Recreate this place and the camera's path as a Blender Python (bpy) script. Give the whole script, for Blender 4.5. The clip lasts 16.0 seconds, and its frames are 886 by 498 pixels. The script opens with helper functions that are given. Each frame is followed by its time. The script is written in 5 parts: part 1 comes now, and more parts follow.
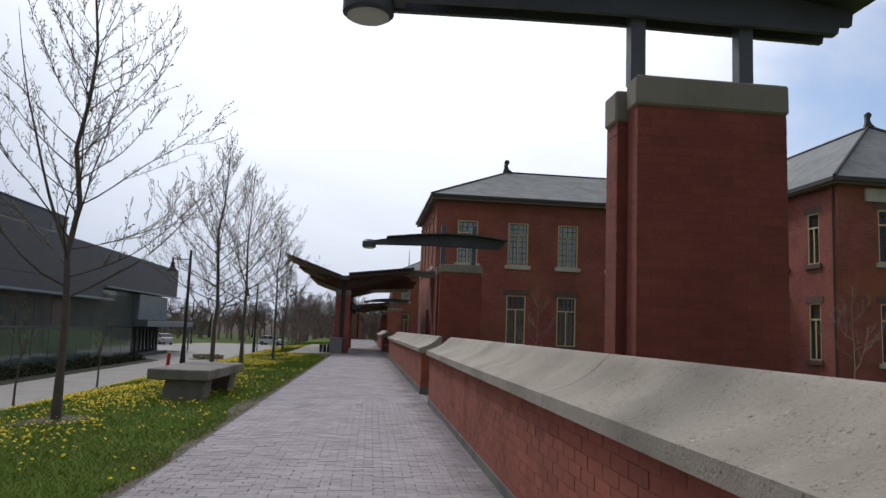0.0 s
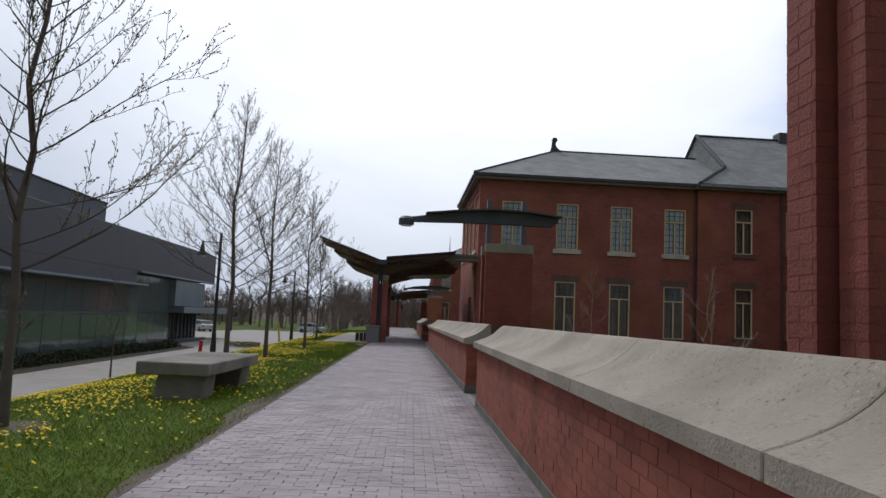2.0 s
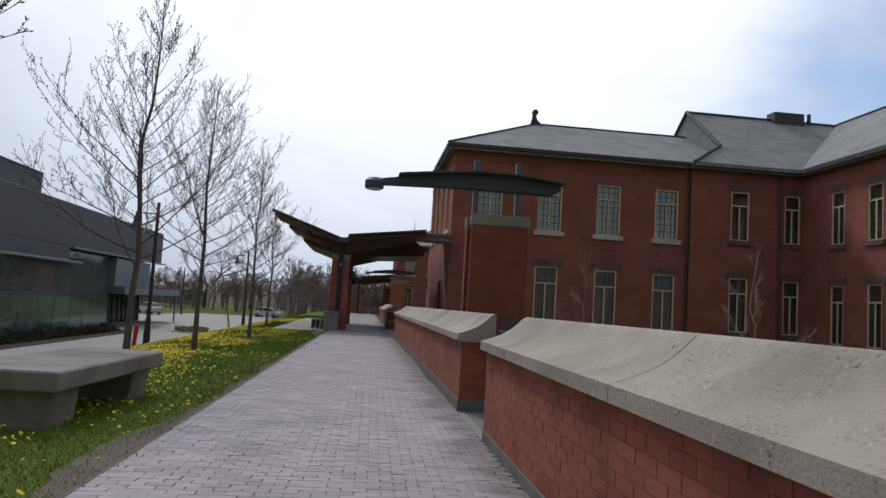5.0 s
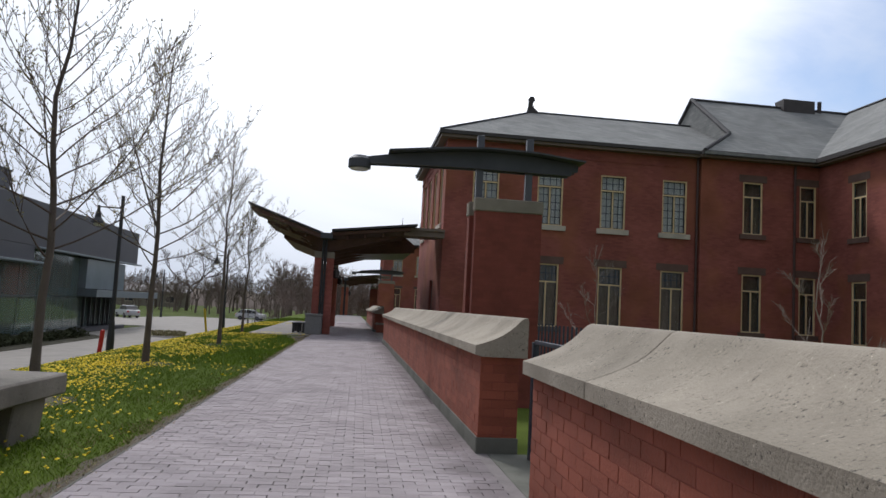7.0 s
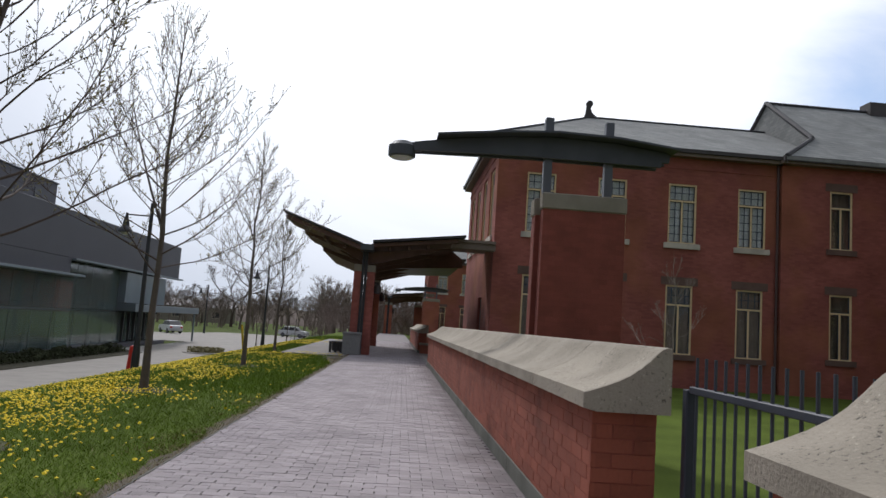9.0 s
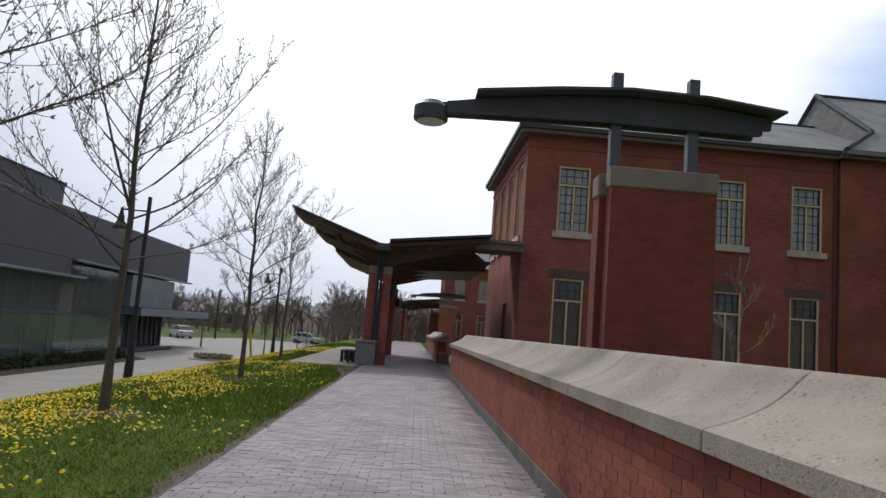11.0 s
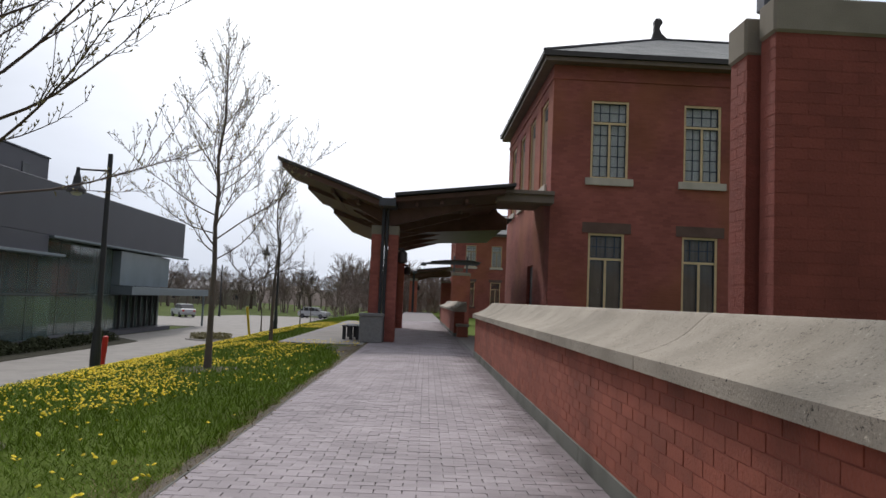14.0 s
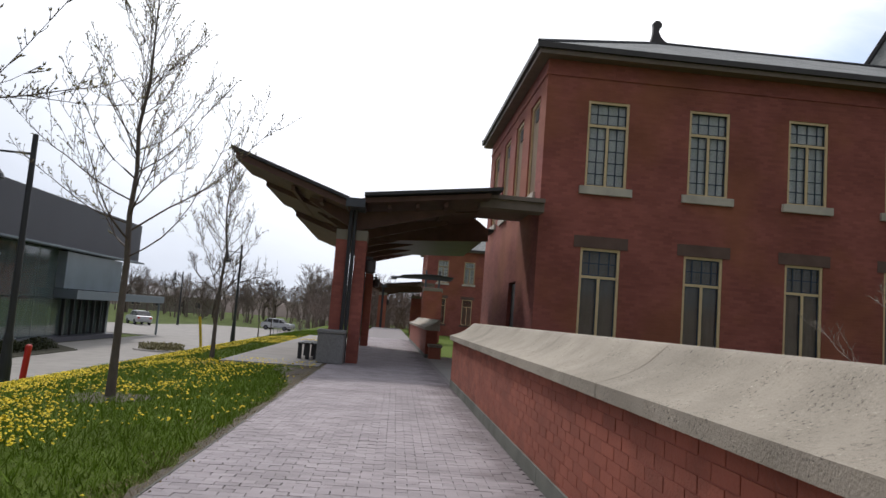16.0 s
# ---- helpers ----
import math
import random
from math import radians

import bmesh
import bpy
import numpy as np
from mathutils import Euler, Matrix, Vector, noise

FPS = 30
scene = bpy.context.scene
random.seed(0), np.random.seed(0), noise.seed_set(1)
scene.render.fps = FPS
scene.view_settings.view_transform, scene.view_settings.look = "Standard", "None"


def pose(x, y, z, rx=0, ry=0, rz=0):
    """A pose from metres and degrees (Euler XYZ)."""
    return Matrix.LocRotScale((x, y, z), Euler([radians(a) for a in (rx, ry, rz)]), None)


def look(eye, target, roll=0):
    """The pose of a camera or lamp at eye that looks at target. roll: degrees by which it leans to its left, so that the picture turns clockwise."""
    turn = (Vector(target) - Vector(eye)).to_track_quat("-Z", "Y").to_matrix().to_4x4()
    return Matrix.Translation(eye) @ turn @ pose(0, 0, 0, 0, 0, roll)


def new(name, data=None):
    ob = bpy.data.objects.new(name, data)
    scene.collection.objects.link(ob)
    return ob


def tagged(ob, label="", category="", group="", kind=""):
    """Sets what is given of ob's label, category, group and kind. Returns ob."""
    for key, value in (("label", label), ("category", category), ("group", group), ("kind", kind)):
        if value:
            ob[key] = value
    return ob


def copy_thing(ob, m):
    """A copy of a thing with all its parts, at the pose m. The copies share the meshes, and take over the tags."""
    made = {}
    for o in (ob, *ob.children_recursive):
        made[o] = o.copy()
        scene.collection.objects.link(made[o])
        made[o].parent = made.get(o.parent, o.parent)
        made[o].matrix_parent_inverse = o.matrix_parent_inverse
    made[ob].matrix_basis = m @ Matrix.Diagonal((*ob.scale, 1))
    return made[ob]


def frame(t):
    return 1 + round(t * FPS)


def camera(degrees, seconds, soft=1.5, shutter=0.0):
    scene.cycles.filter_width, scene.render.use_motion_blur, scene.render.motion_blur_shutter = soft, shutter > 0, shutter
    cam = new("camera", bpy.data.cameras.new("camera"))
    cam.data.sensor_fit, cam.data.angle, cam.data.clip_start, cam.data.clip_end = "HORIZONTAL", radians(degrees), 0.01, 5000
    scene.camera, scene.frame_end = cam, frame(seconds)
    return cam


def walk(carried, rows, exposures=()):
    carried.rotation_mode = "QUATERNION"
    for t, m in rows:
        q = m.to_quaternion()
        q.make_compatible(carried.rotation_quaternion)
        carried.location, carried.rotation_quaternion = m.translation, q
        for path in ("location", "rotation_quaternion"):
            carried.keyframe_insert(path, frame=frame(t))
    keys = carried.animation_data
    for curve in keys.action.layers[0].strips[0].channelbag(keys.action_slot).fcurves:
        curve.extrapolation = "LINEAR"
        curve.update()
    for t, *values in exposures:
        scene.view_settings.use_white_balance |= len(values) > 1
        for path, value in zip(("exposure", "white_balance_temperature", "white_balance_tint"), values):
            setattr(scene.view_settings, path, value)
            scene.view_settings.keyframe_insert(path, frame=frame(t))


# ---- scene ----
cam = camera(63.6, 16.0)
METRES, EYE, TILT, LEAN, TURN = 22.7, 1.5, 0.0, 0.0, -6.2
ROWS = [
    (0.0, 0.0, 0.0, 0.0, -0.25, 6.57, -2.2),
    (0.5, 0.002, 0.0323, -0.0015, 0.69, 7.18, -1.62),
    (1.0, -0.0001, 0.0622, -0.0021, 3.75, 6.96, -1.89),
    (1.5, -0.004, 0.0921, -0.0023, 1.64, 5.62, -2.33),
    (2.0, -0.0073, 0.1237, -0.0017, 2.97, 5.54, -2.56),
    (2.5, -0.0129, 0.154, -0.0012, 2.24, 5.06, -3.59),
    (3.0, -0.0148, 0.1874, -0.0028, -0.31, 5.1, -4.21),
    (3.5, -0.0209, 0.2189, -0.0029, 0.74, 5.5, -4.68),
    (4.0, -0.025, 0.2496, -0.0035, 0.3, 6.06, -4.2),
    (4.5, -0.0279, 0.2817, -0.0032, 0.15, 6.23, -3.81),
    (5.0, -0.033, 0.3128, -0.0026, -0.2, 4.64, -3.49),
    (7.5, -0.0447, 0.4704, -0.003, -1.28, 4.88, -3.08),
    (8.0, -0.0457, 0.5025, -0.0032, 0.79, 5.61, -3.41),
    (10.5, -0.067, 0.6546, -0.0032, 2.99, 6.39, -4.19),
    (11.0, -0.073, 0.6844, -0.0031, 3.38, 6.6, -4.42),
    (11.5, -0.0734, 0.7152, -0.0055, 2.0, 5.97, -3.53),
    (12.0, -0.0771, 0.7457, -0.0049, 3.72, 4.01, -1.86),
    (12.5, -0.0819, 0.7744, -0.0037, 3.15, 3.45, -1.27),
    (13.0, -0.0856, 0.8053, -0.0033, 4.7, 3.8, -1.2),
    (13.5, -0.0921, 0.8359, -0.0033, 4.79, 4.04, -2.51),
    (14.0, -0.0961, 0.8681, -0.005, 4.18, 4.14, -2.43),
    (14.5, -0.0996, 0.8986, -0.0059, 4.29, 4.3, -3.1),
    (15.0, -0.1023, 0.9281, -0.0049, 1.76, 4.49, -3.5),
    (15.5, -0.1037, 0.9603, -0.0042, 2.2, 5.0, -3.3),
    (16.0, -0.1091, 0.9915, -0.0031, 1.68, 5.57, -4.4),
]
walk(cam, [(t, pose(0, 0, EYE, TILT, LEAN, TURN) @ pose(METRES * x, METRES * y, METRES * z, 90 + pitch, roll, yaw)) for t, x, y, z, yaw, pitch, roll in ROWS],
     exposures=[(0, -0.10, 6150, 13), (1.5, -0.12, 6150, 13), (5.0, -0.11, 6120, 13), (7.5, 0.14, 6280, 13), (10.5, 0.05, 6280, 13), (13.0, 0.13, 6380, 13), (14.5, 0.23, 6400, 13), (16.0, 0.30, 6400, 13)])

# ---- sky and sun ----
SUN_AZ, SUN_EL = radians(-21), radians(46)          # azimuth from +y towards +x
SUN_DIR = Vector((math.sin(SUN_AZ) * math.cos(SUN_EL), math.cos(SUN_AZ) * math.cos(SUN_EL), math.sin(SUN_EL)))
world = bpy.data.worlds.new("sky")
scene.world = world
world.use_nodes = True
wn, wl = world.node_tree.nodes, world.node_tree.links
wn.clear()
w_out, w_bg = wn.new("ShaderNodeOutputWorld"), wn.new("ShaderNodeBackground")
w_sky = wn.new("ShaderNodeTexSky")
w_sky.sky_type, w_sky.sun_disc = "NISHITA", False
w_sky.sun_elevation, w_sky.sun_rotation = SUN_EL, SUN_AZ
w_co = wn.new("ShaderNodeTexCoord")


def wmath(op, a, b=None, c=None):
    n = wn.new("ShaderNodeMath")
    n.operation = op
    for i, v in enumerate((a, b, c)):
        if v is None:
            continue
        if isinstance(v, (int, float)):
            n.inputs[i].default_value = v
        else:
            wl.new(v, n.inputs[i])
    return n.outputs[0]


def wdot(direction):
    n = wn.new("ShaderNodeVectorMath")
    n.operation = "DOT_PRODUCT"
    wl.new(w_co.outputs["Generated"], n.inputs[0])
    n.inputs[1].default_value = Vector(direction).normalized()
    return n.outputs["Value"]


def wramp(v, lo, hi):
    n = wn.new("ShaderNodeMapRange")
    n.interpolation_type = "SMOOTHSTEP"
    wl.new(v, n.inputs["Value"])
    n.inputs["From Min"].default_value, n.inputs["From Max"].default_value = lo, hi
    return n.outputs["Result"]


w_map = wn.new("ShaderNodeMapping")
w_map.inputs["Scale"].default_value = (1.0, 1.0, 2.6)
wl.new(w_co.outputs["Generated"], w_map.inputs["Vector"])
w_noise = wn.new("ShaderNodeTexNoise")
w_noise.inputs["Scale"].default_value, w_noise.inputs["Detail"].default_value = 2.4, 9.0
w_noise.inputs["Roughness"].default_value, w_noise.inputs["Distortion"].default_value = 0.55, 0.5
wl.new(w_map.outputs["Vector"], w_noise.inputs["Vector"])
# a break in the cloud towards the east, ragged by the noise
gap = wramp(wmath("ADD", wdot((0.69, 0.695, 0.20)), wmath("MULTIPLY", wmath("SUBTRACT", w_noise.outputs["Fac"], 0.5), 0.10)), 0.938, 0.988)
cover = wmath("SUBTRACT", 1.0, wmath("MULTIPLY", gap, 0.92))
near_sun = wramp(wdot(SUN_DIR), -0.8, 1.0)
glare = wramp(wdot((0.06, 0.71, 0.70)), 0.57, 0.95)          # the cloud is thinnest high up ahead
veil = wmath("ADD", wmath("ADD", 0.29, wmath("MULTIPLY", near_sun, 0.39)), wmath("MULTIPLY", glare, 0.68))
veil = wmath("MULTIPLY", veil, wmath("ADD", 0.80, wmath("MULTIPLY", w_noise.outputs["Fac"], 0.42)))
w_cloud = wn.new("ShaderNodeMix")
w_cloud.data_type = "RGBA"
w_cloud.inputs["A"].default_value, w_cloud.inputs["B"].default_value = (0.80, 0.88, 1.0, 1), (0.96, 0.985, 1.0, 1)
wl.new(glare, w_cloud.inputs["Factor"])
w_lit = wn.new("ShaderNodeVectorMath")
w_lit.operation = "SCALE"
wl.new(w_cloud.outputs["Result"], w_lit.inputs[0])
wl.new(wmath("MULTIPLY", veil, 9.0), w_lit.inputs["Scale"])
w_mix = wn.new("ShaderNodeMix")
w_mix.data_type = "RGBA"
wl.new(cover, w_mix.inputs["Factor"])
w_blue = wn.new("ShaderNodeVectorMath")
w_blue.operation = "SCALE"
w_blue.inputs["Scale"].default_value = 1.4
wl.new(w_sky.outputs["Color"], w_blue.inputs[0])
wl.new(w_blue.outputs["Vector"], w_mix.inputs["A"])
wl.new(w_lit.outputs["Vector"], w_mix.inputs["B"])
wl.new(w_mix.outputs["Result"], w_bg.inputs["Color"])
w_bg.inputs["Strength"].default_value = 0.1
wl.new(w_bg.outputs["Background"], w_out.inputs["Surface"])

sun = new("sun", bpy.data.lights.new("sun", "SUN"))
sun.data.energy, sun.data.angle, sun.data.color = 1.6, radians(7), (1.0, 0.97, 0.93)
sun.matrix_world = look((0, 0, 60), Vector((0, 0, 60)) - SUN_DIR)

# ---- materials ----


def mat(name, base, rough=0.8, metal=0.0, scale=6.0, vary=0.25, bump=0.3, fine=60.0, stain=0.0, rand=0.0, size=0.01, spec=0.4, pits=0.0, silt=None, whole=False):
    """A surface with variation at two scales: broad stains and fine grain, with relief."""
    m = bpy.data.materials.new(name)
    m.use_nodes = True
    n, l = m.node_tree.nodes, m.node_tree.links
    b = n["Principled BSDF"]
    b.inputs["Metallic"].default_value = metal
    b.inputs["Specular IOR Level"].default_value = spec
    co = n.new("ShaderNodeTexCoord")
    geo = n.new("ShaderNodeNewGeometry")
    big, small = n.new("ShaderNodeTexNoise"), n.new("ShaderNodeTexNoise")
    big.inputs["Scale"].default_value, big.inputs["Detail"].default_value = scale, 5
    small.inputs["Scale"].default_value, small.inputs["Detail"].default_value = fine, 4
    for k in (big, small):
        l.new(geo.outputs["Position"], k.inputs["Vector"])

    def math_node(op, a, c):
        k = n.new("ShaderNodeMath")
        k.operation = op
        for i, v in enumerate((a, c)):
            if isinstance(v, (int, float)):
                k.inputs[i].default_value = v
            else:
                l.new(v, k.inputs[i])
        return k.outputs[0]

    v = math_node("ADD", math_node("MULTIPLY", math_node("SUBTRACT", big.outputs["Fac"], 0.5), vary * 2.2), math_node("MULTIPLY", math_node("SUBTRACT", small.outputs["Fac"], 0.5), vary * 1.4))
    if rand:
        info = n.new("ShaderNodeObjectInfo")
        r = info.outputs["Random"] if whole else math_node("FRACT", math_node("ADD", info.outputs["Random"], geo.outputs["Random Per Island"]), 0)
        v = math_node("ADD", v, math_node("MULTIPLY", math_node("SUBTRACT", r, 0.5), rand))
    hsv = n.new("ShaderNodeHueSaturation")
    hsv.inputs["Color"].default_value = (*base, 1)
    l.new(math_node("ADD", v, 1.0), hsv.inputs["Value"])
    colour = hsv.outputs["Color"]
    if stain:
        st = n.new("ShaderNodeTexNoise")
        st.inputs["Scale"].default_value, st.inputs["Detail"].default_value = 1.3, 8
        l.new(geo.outputs["Position"], st.inputs["Vector"])
        rmp = n.new("ShaderNodeValToRGB")
        rmp.color_ramp.elements[0].position, rmp.color_ramp.elements[1].position = 0.45, 0.72
        l.new(st.outputs["Fac"], rmp.inputs["Fac"])
        mx = n.new("ShaderNodeMix")
        mx.data_type, mx.blend_type = "RGBA", "MULTIPLY"
        mx.inputs["B"].default_value = (1 - stain, 1 - stain, 1 - stain * 1.05, 1)
        l.new(rmp.outputs["Color"], mx.inputs["Factor"])
        l.new(colour, mx.inputs["A"])
        colour = mx.outputs["Result"]
    if silt:
        # damp silt washed down the path's cross-fall, with a ragged edge
        sp, rag = n.new("ShaderNodeSeparateXYZ"), n.new("ShaderNodeTexNoise")
        rag.inputs["Scale"].default_value, rag.inputs["Detail"].default_value = 1.6, 7
        l.new(geo.outputs["Position"], sp.inputs[0]), l.new(geo.outputs["Position"], rag.inputs["Vector"])
        reach = math_node("ADD", math_node("SUBTRACT", sp.outputs["X"], silt), math_node("MULTIPLY", math_node("SUBTRACT", rag.outputs["Fac"], 0.5), 1.5))
        wet = n.new("ShaderNodeMapRange")
        wet.interpolation_type = "SMOOTHSTEP"
        wet.inputs["From Min"].default_value, wet.inputs["From Max"].default_value = -0.30, 0.28
        l.new(reach, wet.inputs["Value"])
        sm = n.new("ShaderNodeMix")
        sm.data_type, sm.blend_type = "RGBA", "MULTIPLY"
        sm.inputs["B"].default_value = (0.60, 0.58, 0.58, 1)
        l.new(wet.outputs[0], sm.inputs["Factor"]), l.new(colour, sm.inputs["A"])
        colour = sm.outputs["Result"]
    height = small.outputs["Fac"]
    if pits:
        grit, blotch = n.new("ShaderNodeTexNoise"), n.new("ShaderNodeTexNoise")
        grit.inputs["Scale"].default_value, grit.inputs["Detail"].default_value, grit.inputs["Roughness"].default_value = 42, 6, 0.75
        blotch.inputs["Scale"].default_value, blotch.inputs["Detail"].default_value = 5.5, 9
        l.new(geo.outputs["Position"], grit.inputs["Vector"]), l.new(geo.outputs["Position"], blotch.inputs["Vector"])
        worn = math_node("MULTIPLY", math_node("SUBTRACT", blotch.outputs["Fac"], 0.35), 2.2)
        dark = math_node("MULTIPLY", math_node("MAXIMUM", math_node("SUBTRACT", 0.44, grit.outputs["Fac"]), 0.0), worn)
        pale = math_node("MULTIPLY", math_node("MAXIMUM", math_node("SUBTRACT", grit.outputs["Fac"], 0.60), 0.0), worn)
        tone = n.new("ShaderNodeHueSaturation")
        l.new(colour, tone.inputs["Color"])
        l.new(math_node("ADD", math_node("SUBTRACT", 1.0, math_node("MULTIPLY", dark, 11.0 * pits)), math_node("MULTIPLY", pale, 13.0 * pits)), tone.inputs["Value"])
        colour = tone.outputs["Color"]
        height = math_node("ADD", math_node("MULTIPLY", small.outputs["Fac"], 0.5), math_node("MULTIPLY", grit.outputs["Fac"], worn))
    l.new(colour, b.inputs["Base Color"])
    l.new(math_node("ADD", rough - 0.08, math_node("MULTIPLY", small.outputs["Fac"], 0.16)), b.inputs["Roughness"])
    if bump:
        bp = n.new("ShaderNodeBump")
        bp.inputs["Strength"].default_value, bp.inputs["Distance"].default_value = bump, size
        l.new(height, bp.inputs["Height"])
        l.new(bp.outputs["Normal"], b.inputs["Normal"])
    return m


def brick_face(name, c1, c2, mortar, width=0.267, row=0.089, gap=0.010, wear=(0.72, 1.25), fade=None):
    """Brickwork too far off to tell brick from brick: courses in colour and relief, on walls that run along x or y."""
    m = bpy.data.materials.new(name)
    m.use_nodes = True
    n, l = m.node_tree.nodes, m.node_tree.links
    b = n["Principled BSDF"]
    geo, sep, add, com = n.new("ShaderNodeNewGeometry"), n.new("ShaderNodeSeparateXYZ"), n.new("ShaderNodeMath"), n.new("ShaderNodeCombineXYZ")
    l.new(geo.outputs["Position"], sep.inputs[0])
    l.new(sep.outputs["X"], add.inputs[0]), l.new(sep.outputs["Y"], add.inputs[1])
    l.new(add.outputs[0], com.inputs["X"]), l.new(sep.outputs["Z"], com.inputs["Y"])
    t = n.new("ShaderNodeTexBrick")
    t.inputs["Scale"].default_value, t.inputs["Mortar Size"].default_value = 1.0, gap / 2
    t.inputs["Brick Width"].default_value, t.inputs["Row Height"].default_value = width, row
    t.inputs["Mortar Smooth"].default_value, t.inputs["Bias"].default_value = 0.3, 0.0
    for k, c in (("Color1", c1), ("Color2", c2), ("Mortar", mortar)):
        t.inputs[k].default_value = (*c, 1)
    l.new(com.outputs[0], t.inputs["Vector"])
    st, fine = n.new("ShaderNodeTexNoise"), n.new("ShaderNodeTexNoise")
    st.inputs["Scale"].default_value, st.inputs["Detail"].default_value = 0.7, 7
    fine.inputs["Scale"].default_value, fine.inputs["Detail"].default_value = 30, 4
    l.new(geo.outputs["Position"], st.inputs["Vector"]), l.new(geo.outputs["Position"], fine.inputs["Vector"])
    mr = n.new("ShaderNodeMapRange")
    mr.inputs["From Min"].default_value, mr.inputs["From Max"].default_value = 0.3, 0.7
    mr.inputs["To Min"].default_value, mr.inputs["To Max"].default_value = wear
    l.new(st.outputs["Fac"], mr.inputs["Value"])
    hs = n.new("ShaderNodeHueSaturation")
    colour = t.outputs["Color"]
    if fade:
        # browner patches where the old bricks have weathered
        pn, pr, pm = n.new("ShaderNodeTexNoise"), n.new("ShaderNodeMapRange"), n.new("ShaderNodeMix")
        pn.inputs["Scale"].default_value, pn.inputs["Detail"].default_value = 0.32, 6
        l.new(geo.outputs["Position"], pn.inputs["Vector"])
        pr.interpolation_type = "SMOOTHSTEP"
        pr.inputs["From Min"].default_value, pr.inputs["From Max"].default_value, pr.inputs["To Max"].default_value = 0.46, 0.64, 0.7
        l.new(pn.outputs["Fac"], pr.inputs["Value"])
        pm.data_type = "RGBA"
        pm.inputs["B"].default_value = (*fade, 1)
        l.new(pr.outputs[0], pm.inputs["Factor"]), l.new(colour, pm.inputs["A"])
        colour = pm.outputs["Result"]
    l.new(colour, hs.inputs["Color"]), l.new(mr.outputs[0], hs.inputs["Value"])
    l.new(hs.outputs["Color"], b.inputs["Base Color"])
    b.inputs["Roughness"].default_value = 0.88
    b.inputs["Specular IOR Level"].default_value = 0.25
    bp, bp2 = n.new("ShaderNodeBump"), n.new("ShaderNodeBump")
    bp.inputs["Strength"].default_value, bp.inputs["Distance"].default_value, bp.invert = 0.6, 0.008, True
    l.new(t.outputs["Fac"], bp.inputs["Height"])
    bp2.inputs["Strength"].default_value, bp2.inputs["Distance"].default_value = 0.25, 0.01
    l.new(fine.outputs["Fac"], bp2.inputs["Height"]), l.new(bp.outputs["Normal"], bp2.inputs["Normal"])
    l.new(bp2.outputs["Normal"], b.inputs["Normal"])
    return m


def glass(name, tint, rough=0.03, alpha=0.35):
    m = bpy.data.materials.new(name)
    m.use_nodes = True
    b = m.node_tree.nodes["Principled BSDF"]
    b.inputs["Base Color"].default_value = (*tint, 1)
    b.inputs["Roughness"].default_value, b.inputs["IOR"].default_value = rough, 1.5
    b.inputs["Transmission Weight"].default_value = alpha
    return m


M_BRICK = mat("red_brick", (0.285, 0.080, 0.046), 0.85, scale=2.5, vary=0.2, bump=0.6, fine=45, rand=0.26, stain=0.36)
# M_BRICK toned down: shade on the piers' south faces is put into it
M_PIERBRICK = mat("shade_toned_red_brick", (0.245, 0.066, 0.046), 0.85, scale=2.5, vary=0.2, bump=0.6, fine=45, rand=0.16, stain=0.25)
M_MORTAR = mat("red_mortar", (0.26, 0.074, 0.049), 0.95, scale=8, vary=0.2, bump=0.4, fine=90)
M_FACADE = brick_face("old_red_brickwork", (0.364, 0.119, 0.092), (0.284, 0.093, 0.074), (0.284, 0.103, 0.084), wear=(0.80, 1.15), fade=(0.34, 0.124, 0.066))
M_CONCRETE = mat("weathered_concrete", (0.345, 0.300, 0.238), 0.9, scale=3.2, vary=0.15, bump=0.8, fine=70, stain=0.32, pits=1.6, size=0.011, rand=0.12, whole=True)
M_BENCH = mat("grey_bench_concrete", (0.235, 0.212, 0.182), 0.9, scale=4, vary=0.25, bump=0.6, fine=80, stain=0.4, pits=0.8)
M_PRECAST = mat("precast_concrete", (0.272, 0.240, 0.190), 0.9, scale=3, vary=0.15, bump=0.3, fine=90, stain=0.25)
M_PLINTH = mat("damp_concrete", (0.15, 0.15, 0.125), 0.9, scale=3, vary=0.25, bump=0.4, fine=80, stain=0.4)
M_PAVER = mat("clay_paver", (0.336, 0.293, 0.300), 0.85, scale=0.9, vary=0.16, bump=0.4, fine=110, rand=0.24, stain=0.2, silt=1.12)
M_JOINT = mat("joint_sand", (0.215, 0.19, 0.185), 0.95, scale=4, vary=0.3, bump=0.3)
M_GRASSGROUND = mat("turf_soil", (0.092, 0.125, 0.024), 0.95, scale=0.9, vary=0.4, bump=0.6, fine=25, size=0.04, spec=0.05)
M_FARLAWN = mat("lawn", (0.090, 0.115, 0.034), 0.95, scale=0.25, vary=0.5, bump=0.5, fine=8, size=0.05, spec=0.05, stain=0.3)
M_SOIL = mat("bare_soil", (0.118, 0.096, 0.070), 0.95, scale=3, vary=0.35, bump=0.7, fine=50, size=0.02)
M_GRASS = mat("grass_blade", (0.138, 0.208, 0.019), 0.7, scale=1.2, vary=0.3, bump=0, rand=0.35, spec=0.15)
M_DRYGRASS = mat("dry_grass_blade", (0.26, 0.21, 0.10), 0.8, scale=1.2, vary=0.35, bump=0, rand=0.6)
M_DANDELION = mat("dandelion_petal", (0.86, 0.64, 0.012), 0.7, scale=2, vary=0.12, bump=0, rand=0.3)
M_BED = mat("dark_planting_soil", (0.075, 0.07, 0.05), 0.95, scale=3, vary=0.35, bump=0.7, fine=40, size=0.02, spec=0.1)
